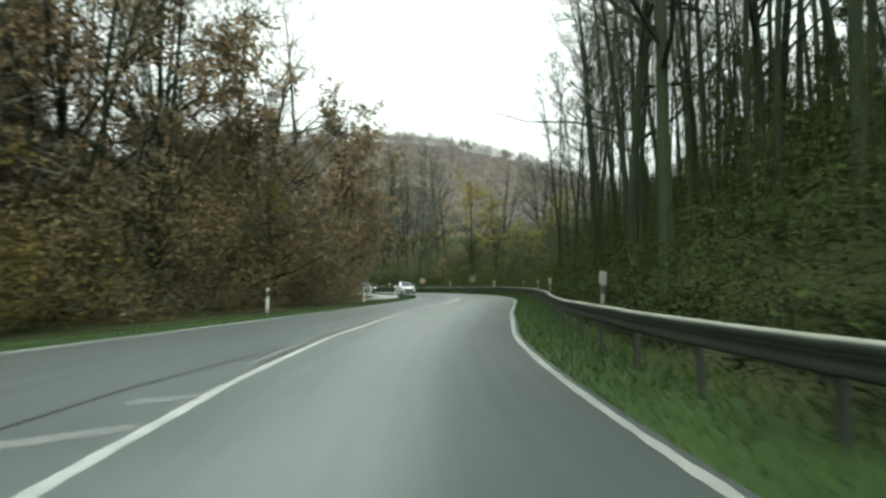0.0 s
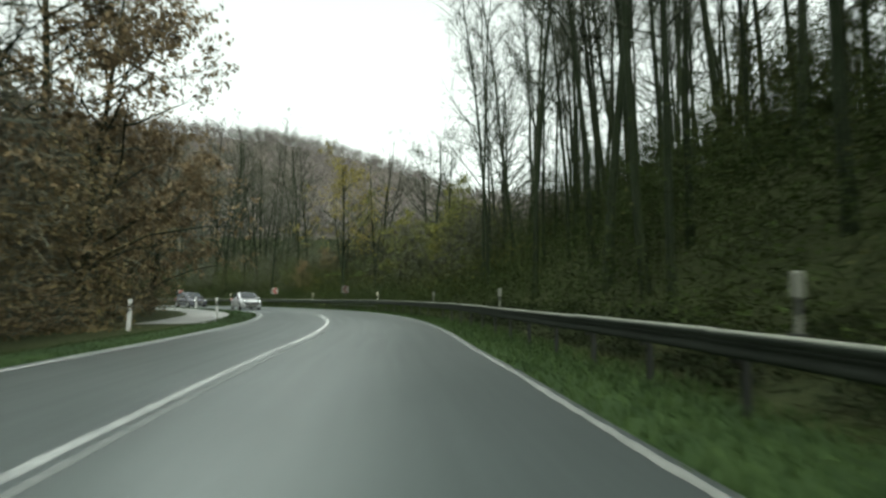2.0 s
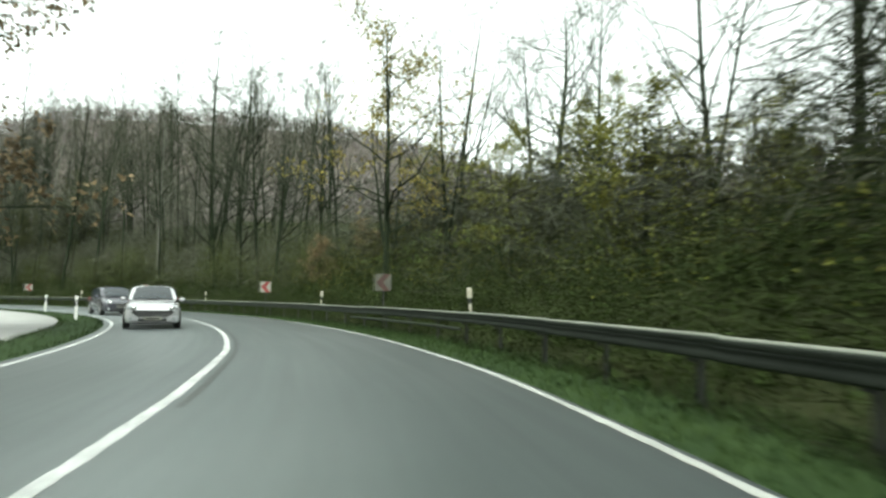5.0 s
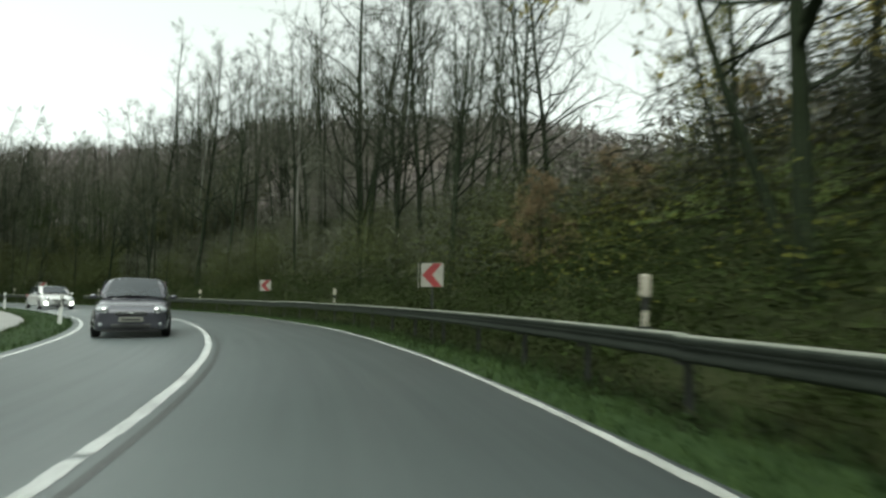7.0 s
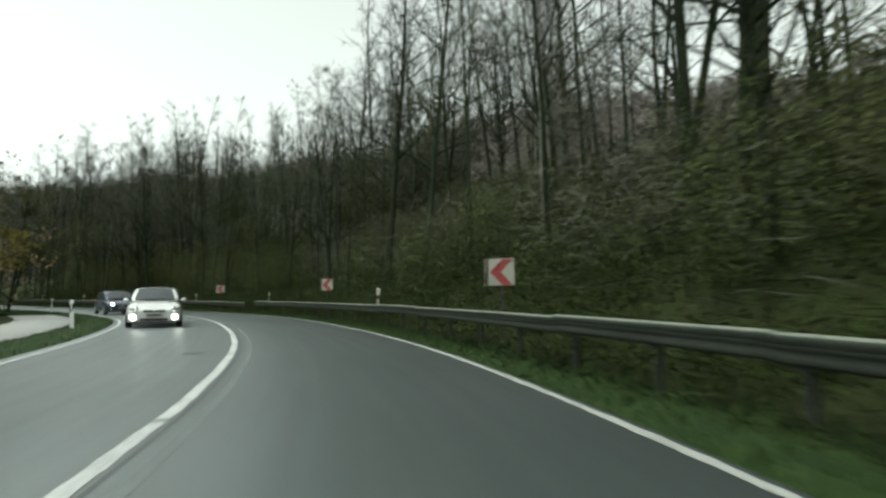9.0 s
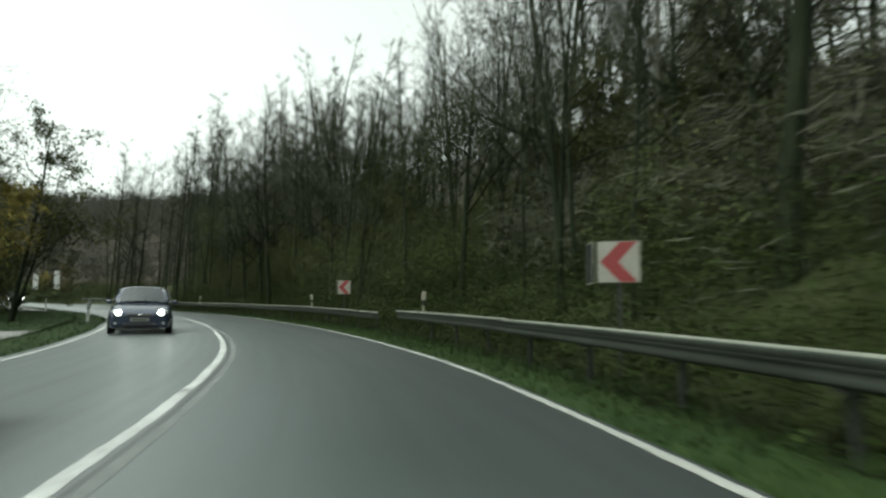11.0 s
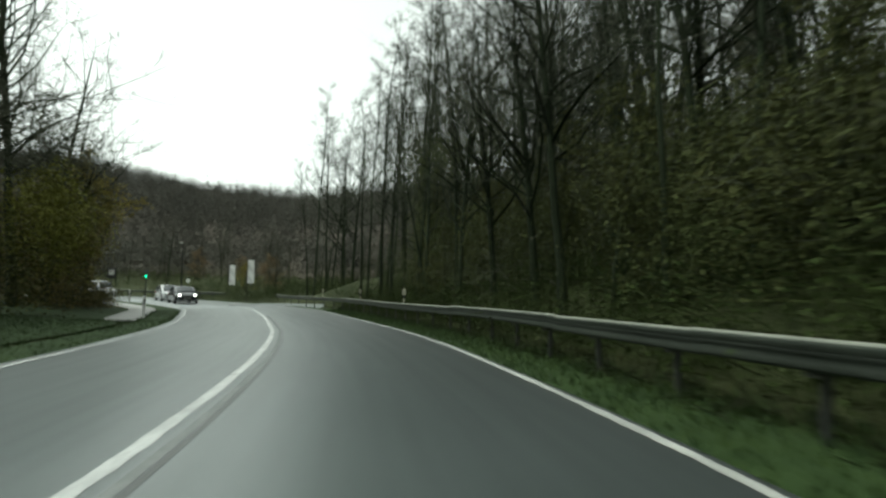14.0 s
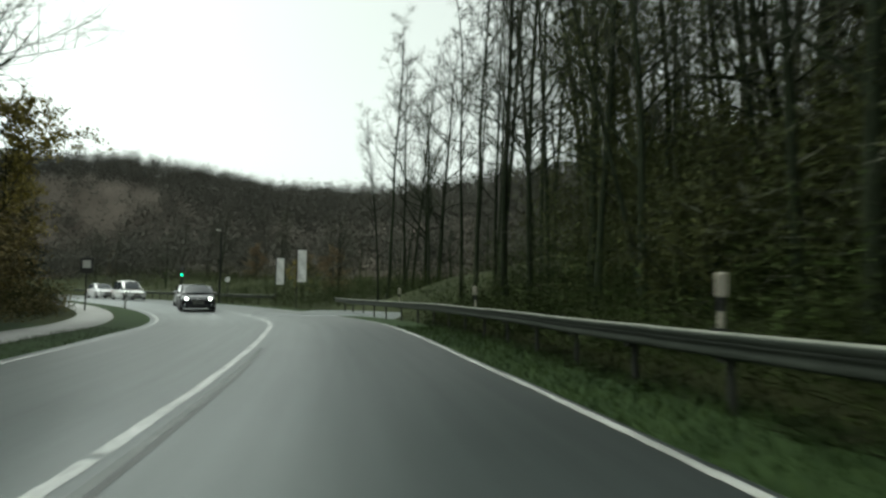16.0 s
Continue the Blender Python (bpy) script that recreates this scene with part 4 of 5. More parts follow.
thicket(22, 17.2, 20.6, -4.8, -7.6, 3.0, 1.2, L_YELLOW, "yellowing shrubs beside the spruces", 1.0, 90, 60, brush=TWIG)
thicket(160, 4.8, 9.0, 2.6, 14, 2.8, 1.6, L_LIME, "yellow-green bushes on the bank")
thicket(420, -1.5, 6.4, -5.2, -28, 2.6, 1.7, L_BROWN, "brown-leaved bushes along the wood edge", 1.3, brush=TWIG)
thicket(480, 10.5, 25, -11, -32, 2.4, 1.7, L_OLIVE, "olive and brown bushes behind the footpath", 1.3)


def crowns(n, k0, k1, lat0, lat1, low, high, wide, twigs, material, label, bias=1.0, size=0.42, slim=0.05):
    """Rounded masses of fine branches that fill the wood between the trunks."""
    x, y = strew(n, k0, k1, lat0, lat1, bias)
    z = height(x, y)
    mid = rng.uniform(low, high, len(x))
    w = wide * rng.uniform(0.7, 1.3, len(x))
    i = np.repeat(np.arange(len(x)), twigs)
    u = rng.normal(size=(len(i), 3))
    u /= np.linalg.norm(u, axis=1)[:, None]
    r = rng.uniform(size=len(i)) ** 0.4
    c = np.stack([x[i] + u[:, 0] * r * w[i], y[i] + u[:, 1] * r * w[i], z[i] + mid[i] + u[:, 2] * r * w[i] * 1.25], -1)
    c[:, 2] = np.maximum(c[:, 2], z[i] + 0.1)
    return quad_stuff("branches", c, size * rng.uniform(0.4, 1.4, len(i)), 0.25, material, label, "branches", rng, slim)


crowns(90, 12.9, 14.6, 3.2, 8, 0.6, 2.6, 1.4, 1050, L_MOSS, "moss-brown leaves and ivy filling the wood edge", size=0.046, slim=0.6)
crowns(110, 14.6, 18.4, 3.3, 8, 0.6, 3.2, 1.4, 1050, L_MOSS, "moss-brown leaves and ivy filling the wood edge", size=0.046, slim=0.6)
crowns(110, 9.0, 13.0, 5, 14, 0.5, 2.0, 1.5, 420, SMOKE, "dense smoky brown twigs filling the wood edge")
crowns(90, 8.6, 12.4, 3.0, 8, 0.6, 3.0, 1.4, 1050, L_MOSS, "moss-brown leaves and ivy filling the wood edge", size=0.046, slim=0.6)
crowns(12, 13.4, 15.2, 8, 15, 7.0, 11.0, 2.1, 420, SMOKE, "rounded smoky crowns of the taller trees", size=0.36)
crowns(26, 16.6, 18.6, -5.0, -10, 4.0, 9.0, 2.2, 420, TWIG, "fine twigs of a broad bare crown", size=0.36)
crowns(34, 17.2, 18.6, 3.4, 8.5, 3.5, 9.5, 1.6, 800, L_MOSS, "moss-brown leaves of the taller trees at the wood edge", size=0.06, slim=0.6)
crowns(14, 16.9, 18.2, -4.4, -7, 3.0, 5.6, 1.5, 700, L_LIME, "yellow-green foliage beside the path", size=0.075, slim=0.6)
crowns(44, 18.0, 21.2, -5.4, -10, 1.0, 4.6, 1.7, 800, L_RUSSET, "russet leaves filling the wood behind the footpath", size=0.075, slim=0.6)
crowns(24, 10.6, 12.6, 8, 16, 3.5, 7.5, 2.0, 420, SMOKE, "smoky brown twigs of the trees behind the bend")
crowns(110, -0.6, 4.5, -3.0, -8, 0.5, 5.0, 1.6, 700, L_WARM, "olive-brown leaves filling the wood edge", size=0.055, slim=0.6)
crowns(7, 0.95, 1.5, -3.05, -4.2, 0.7, 2.0, 1.0, 600, L_YELLOW, "yellow-leaved shrubs at the wood edge", size=0.05, slim=0.6)
crowns(28, 13.3, 14.9, 4.5, 11, 4.0, 9.0, 1.7, 700, L_OLIVE, "dark olive leaves of the taller trees at the wood edge", size=0.065, slim=0.6)
crowns(100, 15.0, 20.4, 8, 16, 1.5, 5.0, 2.1, 420, SMOKE, "dense smoky brown twigs filling the wood edge")
crowns(90, 5.2, 8.4, 4.5, 18, 0.8, 4.0, 2.0, 380, TWIG, "dense olive-brown twigs filling the wood edge")
crowns(46, 14.2, 17.2, -5.5, -10, 0.8, 5.0, 1.8, 600, L_GREEN, "dark green foliage filling the trees inside the bend", size=0.07, slim=0.6)
crowns(210, -1.2, 4.9, -5.0, -20, 0.8, 6.5, 2.2, 420, SMOKE, "brown twigs filling the wood behind the beeches")


def stems(name, n, k0, k1, lat0, lat1, tall, thick, material, label):
    """Thin upright shoots, each a three-sided blade."""
    x, y = strew(n, k0, k1, lat0, lat1)
    z = height(x, y)
    h = tall * rng.uniform(0.4, 1.2, len(x))
    lean = rng.normal(size=(len(x), 2)) * 0.12 * h[:, None]
    p = np.stack([x, y, z], -1)
    tip = p + np.stack([lean[:, 0], lean[:, 1], h], -1)
    a = rng.uniform(0, 6.28, len(x))
    ring = [np.stack([np.cos(a + q) * thick, np.sin(a + q) * thick, 0 * a], -1) for q in (0, 2.09, 4.19)]
    v = np.stack([p + ring[0], p + ring[1], p + ring[2], tip], 1).reshape(-1, 3)
    b = 4 * np.arange(len(x))[:, None]
    f = np.concatenate([b + np.array([[0, 1, 3]]), b + np.array([[1, 2, 3]]), b + np.array([[2, 0, 3]])])
    return tagged(new(name, fast_mesh(name, v, f, material)), label, "undergrowth", kind="stuff")


stems("saplings", 7000, -1.9, 25, 1.8, 26, 3.6, 0.018, BRUSH, "thin bare saplings and shoots on the wooded bank")
DRY = leafmat("dead_grass", (0.012, 0.015, 0.006), (0.04, 0.043, 0.016))
stems("rank_grass", 11000, 4.9, 18.8, 0.15, 1.5, 0.5, 0.012, DRY, "rank half-dead grass standing below the guard rail")
stems("rank_grass", 7000, -1.5, 4.9, 0.3, 2.2, 0.35, 0.012, DRY, "rough pale grass behind the guard rail")
stems("saplings", 2000, -1.5, 25, -11.5, -28, 3.0, 0.018, TWIG, "thin bare saplings behind the left verge")

# distant wood on the hills: a bare beech hill ahead, haze put into its pale colour, and a darker mixed stand to the
# west
def far_wood(x, y, tall, wide, twigs, size, material, label):
    z = height(x, y)
    i = np.repeat(np.arange(len(x)), twigs)
    u = rng.normal(size=(len(i), 3))
    u /= np.linalg.norm(u, axis=1)[:, None]
    r = rng.uniform(size=len(i)) ** 0.5
    c = np.stack([x[i] + u[:, 0] * r * wide[i], y[i] + u[:, 1] * r * wide[i], z[i] + tall[i] * (0.46 + 0.5 * u[:, 2] * r)], -1)
    return quad_stuff("far_wood", c, size * rng.uniform(0.4, 1.1, len(i)), 1.0, material, label, "woods", rng, 0.26)


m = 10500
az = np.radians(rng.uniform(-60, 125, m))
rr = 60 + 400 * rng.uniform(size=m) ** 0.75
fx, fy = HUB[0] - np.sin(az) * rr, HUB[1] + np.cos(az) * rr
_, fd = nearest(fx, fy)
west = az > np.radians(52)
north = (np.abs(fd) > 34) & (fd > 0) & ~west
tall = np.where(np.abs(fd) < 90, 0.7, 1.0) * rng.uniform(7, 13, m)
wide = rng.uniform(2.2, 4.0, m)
far_wood(fx[north], fy[north], tall[north], wide[north], 52, 0.9, L_FAR, "leafless beech woods covering the hill, haze in their mauve colour")
keep = west & (np.abs(fd) > 34) & ((fd > 0) | (fx < -112))
far_wood(fx[keep], fy[keep], tall[keep], wide[keep] * 1.15, 120, 0.6, L_MIXED, "dark brown mixed woods on the western hill")
m = 2600
az = np.radians(rng.uniform(72, 122, m))
rr = 130 + 320 * rng.uniform(size=m) ** 0.8
fx, fy = HUB[0] - np.sin(az) * rr, HUB[1] + np.cos(az) * rr
_, fd = nearest(fx, fy)
keep = (np.abs(fd) > 30) & (fx < -112)
far_wood(fx[keep], fy[keep], rng.uniform(7, 12, keep.sum()), rng.uniform(2.4, 4.0, keep.sum()), 90, 0.6, L_MIXED, "dense mixed woods closing the valley beyond the junction")
end_wood = rng.uniform(size=(1500, 2)) * (130, 150) + (-255, 40)
es, ed = nearest(end_wood[:, 0], end_wood[:, 1])
clear = (np.abs(ed) > 14) & ((ed < -20) | (end_wood[:, 0] < -165) | (ed > 30))
end_wood = end_wood[clear & ~((end_wood[:, 0] > -150) & (ed < 0) & (ed > -18))]
far_wood(end_wood[:, 0], end_wood[:, 1], rng.uniform(7, 12, len(end_wood)), rng.uniform(2.0, 3.4, len(end_wood)), 130, 0.42, L_MIXED, "dark brown mixed woods beyond the junction")


# short grass blades on the verges
def blades(n, k0, k1, edge, a, b, label):
    s = rng.uniform(station(k0), station(k1), n)
    lat = edge(s) + rng.uniform(a, b, n)
    x, y, _, _ = on(s, lat)
    z = rise(s) - 0.02 + np.interp(EDGE_L(s) - lat, [1.75, 4.2, 7.5], [0.0, 0.1, 0.4]) * (lat < 0)
    h = rng.uniform(0.05, 0.15, n)
    t = rng.uniform(0, 6.28, n)
    w = np.stack([np.cos(t) * 0.012, np.sin(t) * 0.012, 0 * t], -1)
    p = np.stack([x, y, z], -1)
    tip = p + np.stack([rng.normal(size=n) * 0.05, rng.normal(size=n) * 0.05, h], -1)
    v = np.stack([p - w, p + w, tip], 1).reshape(-1, 3)
    tagged(new("grass", fast_mesh("grass", v, np.arange(3 * n).reshape(n, 3), BLADE)), label, "grass", kind="stuff")


blades(72000, -0.5, 18.5, EDGE_R, 0.12, 2.1, "short green grass on the verge by the rail")
blades(26000, 1.0, 18.5, EDGE_L, -1.75, -0.26, "short green grass on the verge by the footpath")
blades(26000, 13.2, 17.0, EDGE_L, -7.5, -1.75, "short green grass on the slope inside the bend")


# ---- signs and markers ----
def sign_board(sheet, red, label):
    """A square curve board with a red arrowhead, and a second board set at an angle for the other direction."""
    base = new("curve_sign")
    part("post", boxes((-0.03, 0.03, -0.03, 0.03, -2.3, 0.42)), POST, base, "thin grey steel post")
    board = part("board", boxes((-0.375, 0.375, -0.045, -0.033, -0.375, 0.375), bevel=0.004), sheet, base, "reflective square board")
    bm = bmesh.new()
    for sgn in (1, -1):
        pts = [(-0.33, 0.0), (0.03, 0.365 * sgn), (0.33, 0.365 * sgn), (0.0, 0.0)]
        vs = [bm.verts.new((x, -0.0475, z)) for x, z in pts] + [bm.verts.new((x, -0.0455, z)) for x, z in pts]
        bm.faces.new(vs[:4])
        bm.faces.new(vs[4:][::-1])
        for k in range(4):
            bm.faces.new((vs[k], vs[(k + 1) % 4], vs[4 + (k + 1) % 4], vs[4 + k]))
    part("arrow", bm, red, board, "red arrowhead pointing along the bend")
    bm = bmesh.new()
    box(bm, -0.375, 0.375, 0.033, 0.045, -0.375, 0.375, m=pose(-0.55, 0.3, 0, 0, 0, 111))
    part("rear_board", bm, GREYBACK, base, "grey back of the opposite board")
    bm = bmesh.new()
    for x0, x1, z0, z1 in ((-0.39, 0.39, 0.375, 0.39), (-0.39, 0.39, -0.39, -0.375), (-0.39, -0.375, -0.39, 0.39), (0.375, 0.39, -0.39, 0.39)):
        box(bm, x0, x1, 0.03, 0.05, z0, z1, m=pose(-0.55, 0.3, 0, 0, 0, 111))
    part("rear_rim", bm, sheet, base)
    return tagged(base, label, "road sign", "curve signs")


def facing(k, lat, z, turn=0.0):
    """Something beside the road whose front looks back along it."""
    return upright(station(k), lat, z) @ Matrix.Rotation(radians(-90 + turn), 4, "Z")


first_sign = sign_board(DIM_SHEET, DIM_RED, "square curve sign with arrow on post, coloured as if backlit")
next_sign = sign_board(SHEET, RED, "square white curve sign with red arrow on post")
SIGNS = [(6.95, 1.66, 3.78), (8.34, 1.66, 3.55), (10.08, 1.62, 4.15), (11.71, 1.7, 4.1), (13.44, 1.7, 4.0)]
for n, (k, z, lat) in enumerate(SIGNS):
    m = facing(k, lat, z, -40) @ Matrix.Scale(0.8, 4)
    board = first_sign if n == 0 else next_sign if n == 1 else copy_thing(next_sign, m)
    board.matrix_basis = m


def rail_marker(plastic):
    """A marker blade clipped on the guard rail: a short stem with a black band and a pale flag."""
    base = new("rail_marker")
    part("foot", boxes((-0.09, 0.09, -0.03, 0.04, 0.0, 0.03), bevel=0.006), POST, base)
    stem = part("stem", boxes((-0.035, 0.035, -0.012, 0.012, 0.03, 0.40), bevel=0.005), plastic, base)
    part("band", boxes((-0.037, 0.037, -0.014, 0.014, 0.22, 0.38)), BLACK, stem, "black band")
    bm = boxes((-0.075, 0.075, -0.02, 0.02, 0.38, 0.66), bevel=0.018)
    part("flag", bm, plastic, base, "rounded marker flag")
    return tagged(base, "white marker post with black band on guard rail" if plastic is FLAG else "dull grey marker post with black band on guard rail", "marker post", "rail markers")


dull_marker, first_marker = rail_marker(DULL_FLAG), rail_marker(FLAG)
for n, k in enumerate((1.0, 2.46, 3.7, 5.0, 6.28, 7.55, 9.17, 10.85, 12.5, 13.85, 16.62, 17.9, 19.2)):
    s_ = station(k)
    lat = float(RAIL_B(s_) if k > 13 else RAIL(s_))
    m = facing(k, lat + 0.03, 0.75 + float(TOP(s_)), random.uniform(-12, 12)) @ pose(0, 0, 0, random.uniform(-3, 3), random.uniform(-3, 3), 0) @ Matrix.Scale(0.8 if n < 4 else 0.9, 4)
    kind_ = dull_marker if n < 4 else first_marker
    marker = kind_ if n in (0, 4) else copy_thing(kind_, m)
    marker.matrix_basis = m


def verge_post():
    base = new("delineator_post")
    bm = bmesh.new()
    ring = [(-0.06, -0.045), (0.06, -0.045), (0.045, 0.03), (0.0, 0.055), (-0.045, 0.03)]
    lo = [bm.verts.new((x, y, -0.2)) for x, y in ring]
    hi = [bm.verts.new((x, y, 0.98 + (0.04 if y < 0 else 0))) for x, y in ring]
    bm.faces.new(lo[::-1])
    bm.faces.new(hi)
    for a in range(5):
        bm.faces.new((lo[a], lo[(a + 1) % 5], hi[(a + 1) % 5], hi[a]))
    part("body", bm, WHITE, base, "white plastic body")
    bm = bmesh.new()
    lo = [bm.verts.new((x * 1.06, y * 1.06, 0.62 + x * 0.9)) for x, y in ring]
    hi = [bm.verts.new((x * 1.06, y * 1.06, 0.86 + x * 0.9)) for x, y in ring]
    for a in range(5):
        bm.faces.new((lo[a], lo[(a + 1) % 5], hi[(a + 1) % 5], hi[a]))
    band = part("band", bm, BLACK, base, "slanted black band")
    part("reflector", boxes((-0.018, 0.018, -0.054, -0.049, 0.66, 0.82)), WHITE, band, "small pale reflector")
    return tagged(base, "white roadside delineator post with slanted black band", "delineator", "delineator posts")


first_post = verge_post()
for n, (x, y) in enumerate(((-7.4, 24.7), (-5.3, 39.3), (-4.0, 49.4), (-9.1, 73.6), (-16.0, 84.9), (-31.2, 97.6), (-56.1, 109.5), (-83.8, 113.5), (-111.6, 111.8))):
    s_, d_ = nearest([x], [y])
    d_ = min(float(d_[0]), float(EDGE_L(s_[0])) - 0.45)
    m = upright(float(s_[0]), d_, 0.0) @ Matrix.Rotation(radians(-90), 4, "Z") @ pose(0, 0, 0, random.uniform(-3, 3), random.uniform(-3, 3), random.uniform(-10, 10))
    if n:
        copy_thing(first_post, m)
    else:
        first_post.matrix_basis = m

# tall white banners behind the junction
for n, (x, y, z0, z1, w) in enumerate(((-116.4, 121.1, 2.3, 4.65, 0.62), (-120.8, 119.6, 2.2, 4.3, 0.58))):
    base = new("banner")
    base.matrix_basis = pose(x, y, 0, 0, 0, 82)
    part("pole", boxes((-w / 2 - 0.06, -w / 2 + 0.0, -0.03, 0.03, 0.3, z1 + 0.1)), POST, base, "slim dark pole")
    bm = bmesh.new()
    g = [[bm.verts.new((-w / 2 + 0.02 + w * i / 4, 0.05 * math.sin(1.5 * j + i), z0 + (z1 - z0) * j / 8)) for i in range(5)] for j in range(9)]
    for j in range(8):
        for i in range(4):
            bm.faces.new((g[j][i], g[j][i + 1], g[j + 1][i + 1], g[j + 1][i]))
    bmesh.ops.solidify(bm, geom=bm.faces[:], thickness=0.006)
    part("cloth", bm, CLOTH, base, "plain white cloth")
    tagged(base, "tall plain white banner on a slim pole", "banner", "banners at the junction")


def glowing(name, col, strength):
    m = bpy.data.materials.new(name)
    m.use_nodes = True
    b = m.node_tree.nodes["Principled BSDF"]
    b.inputs["Base Color"].default_value = (*col, 1)
    b.inputs["Emission Color"].default_value = (*col, 1)
    b.inputs["Emission Strength"].default_value = strength
    return m


GREEN_ON = glowing("green_signal_light", (0.05, 0.9, 0.4), 3.0)
LAMP_ON = glowing("headlight_lit", (1.0, 0.97, 0.9), 5.0)


def disc(bm, x, z, y0, y1, r, n=14):
    a = [bm.verts.new((x + r * math.cos(6.2832 * k / n), y0, z + r * math.sin(6.2832 * k / n))) for k in range(n)]
    b = [bm.verts.new((x + r * math.cos(6.2832 * k / n), y1, z + r * math.sin(6.2832 * k / n))) for k in range(n)]
    bm.faces.new(a)
    bm.faces.new(b[::-1])
    for k in range(n):
        bm.faces.new((a[k], b[k], b[(k + 1) % n], a[(k + 1) % n]))


signal = new("traffic_light")
signal.matrix_basis = pose(-133.5, 110.6, -0.1, 0, 0, 80)
part("mast", boxes((-0.06, 0.06, -0.06, 0.06, -0.3, 3.2), bevel=0.01), POST, signal)
housing = part("housing", boxes((-0.16, 0.16, -0.15, 0.06, 3.2, 4.2), bevel=0.03), BLACK, signal, "black three-lamp housing")
for n, z in enumerate((3.4, 3.7, 4.0)):
    bm = bmesh.new()
    disc(bm, 0, z, -0.17, -0.15, 0.11)
    part("lens", bm, GREEN_ON if n == 0 else BLACK, housing, "lit green lens" if n == 0 else "")
tagged(signal, "roadside traffic light showing green on dark mast", "traffic light")

lamp_post = new("street_lamp")
lamp_post.matrix_basis = pose(-126.8, 114.6, float(height([-126.8], [114.6])[0]), 0, 0, 80)
bm = bmesh.new()
bmesh.ops.create_cone(bm, cap_ends=True, segments=10, radius1=0.09, radius2=0.045, depth=6.6, matrix=pose(0, 0, 3.1))
part("pole", bm, GREYBACK, lamp_post, "slim dark tapered pole")
part("arm", boxes((-0.03, 0.03, -0.75, 0.0, 6.34, 6.4), bevel=0.01), GREYBACK, lamp_post)
head = part("lamp_head", boxes((-0.13, 0.13, -1.25, -0.65, 6.36, 6.5), bevel=0.04), SHEET, lamp_post, "pale flat lamp head")
part("lens", boxes((-0.1, 0.1, -1.2, -0.75, 6.34, 6.358)), LENS_OFF, head, "clear lamp cover")
tagged(lamp_post, "slim street lamp with pale flat head", "street lamp")

disc_sign = new("round_sign")
disc_sign.matrix_basis = pose(-125.9, 115.3, float(height([-125.9], [115.3])[0]), 0, 0, 82)
part("post", boxes((-0.03, 0.03, -0.03, 0.03, -0.3, 2.5)), GREYBACK, disc_sign, "slim dark post")
bm = bmesh.new()
disc(bm, 0, 2.2, -0.05, -0.032, 0.22)
part("plate", bm, WHITE, disc_sign, "round white plate")
tagged(disc_sign, "small round white sign on slim post", "road sign")

plate = new("square_sign")
plate.matrix_basis = pose(-107.1, 109.7, -0.3, 0, 0, 84)
part("post", boxes((-0.03, 0.03, -0.03, 0.03, -0.4, 3.6)), POST, plate)
board = part("board", boxes((-0.32, 0.32, -0.05, -0.032, 2.7, 3.5), bevel=0.01), BLACK, plate, "dark sign board")
part("panel", boxes((-0.2, 0.2, -0.058, -0.051, 2.95, 3.35)), WHITE, board, "white square panel")
tagged(plate, "dark board with white square on a post", "road sign")


# ---- vehicles ----
def paint(name, col, rough=0.25, metal=0.3):
    m = mat(name, tuple(c * 0.85 for c in col), col, rough, 1.2, 25, 0, metal=metal)
    m.node_tree.nodes["Principled BSDF"].inputs["Coat Weight"].default_value = 0.6
    m.node_tree.nodes["Principled BSDF"].inputs["Coat Roughness"].default_value = 0.08
    return m


GLASS = mat("dark_car_glass", (0.014, 0.018, 0.022), (0.03, 0.036, 0.042), 0.06, 1, 8, 0, spec=0.6)
TYRE = mat("tyre_rubber", (0.008, 0.008, 0.008), (0.02, 0.02, 0.02), 0.85, 4, 60, 0.3)
RIM = mat("alloy_rim", (0.2, 0.2, 0.2), (0.4, 0.4, 0.4), 0.35, 4, 40, 0, metal=0.7)
CHROME = mat("chrome", (0.5, 0.5, 0.5), (0.75, 0.75, 0.75), 0.12, 3, 30, 0, metal=1.0)


def loft(rings):
    bm = bmesh.new()
    rows = [[bm.verts.new(p) for p in ring] for ring in rings]
    for a, b in zip(rows[:-1], rows[1:]):
        for k in range(len(a)):
            k2 = (k + 1) % len(a)
            bm.faces.new((a[k], a[k2], b[k2], b[k]))
    bm.faces.new(rows[0][::-1])
    bm.faces.new(rows[-1])
    return bm


def ring(x, hw, z0, z1, crown=0.0, tuck=0.96):
    h = z1 - z0
    half = [(hw * tuck * 0.6, z0), (hw * tuck, z0 + 0.01), (hw * 0.99, z0 + 0.12 * h), (hw * 1.02, z0 + 0.4 * h), (hw * 1.01, z0 + 0.66 * h), (hw * 0.97, z0 + 0.88 * h), (hw * 0.84, z1 + crown * 0.4), (hw * 0.4, z1 + crown)]
    return [(x, y, z) for y, z in half] + [(x, -y, z) for y, z in reversed(half)]


def panel(pts, out, thick=0.012):
    """A thin pane from an outline of points, set proud by the vector out."""
    bm = bmesh.new()
    o = Vector(out)
    a = [bm.verts.new(Vector(p) + o) for p in pts]
    b = [bm.verts.new(Vector(p) + o - o.normalized() * thick) for p in pts]
    bm.faces.new(a)
    bm.faces.new(b[::-1])
    for k in range(len(a)):
        bm.faces.new((a[k], b[k], b[(k + 1) % len(a)], a[(k + 1) % len(a)]))
    return bm


def rounded(ob):
    m = ob.modifiers.new("round", "SUBSURF")
    m.levels = m.render_levels = 2


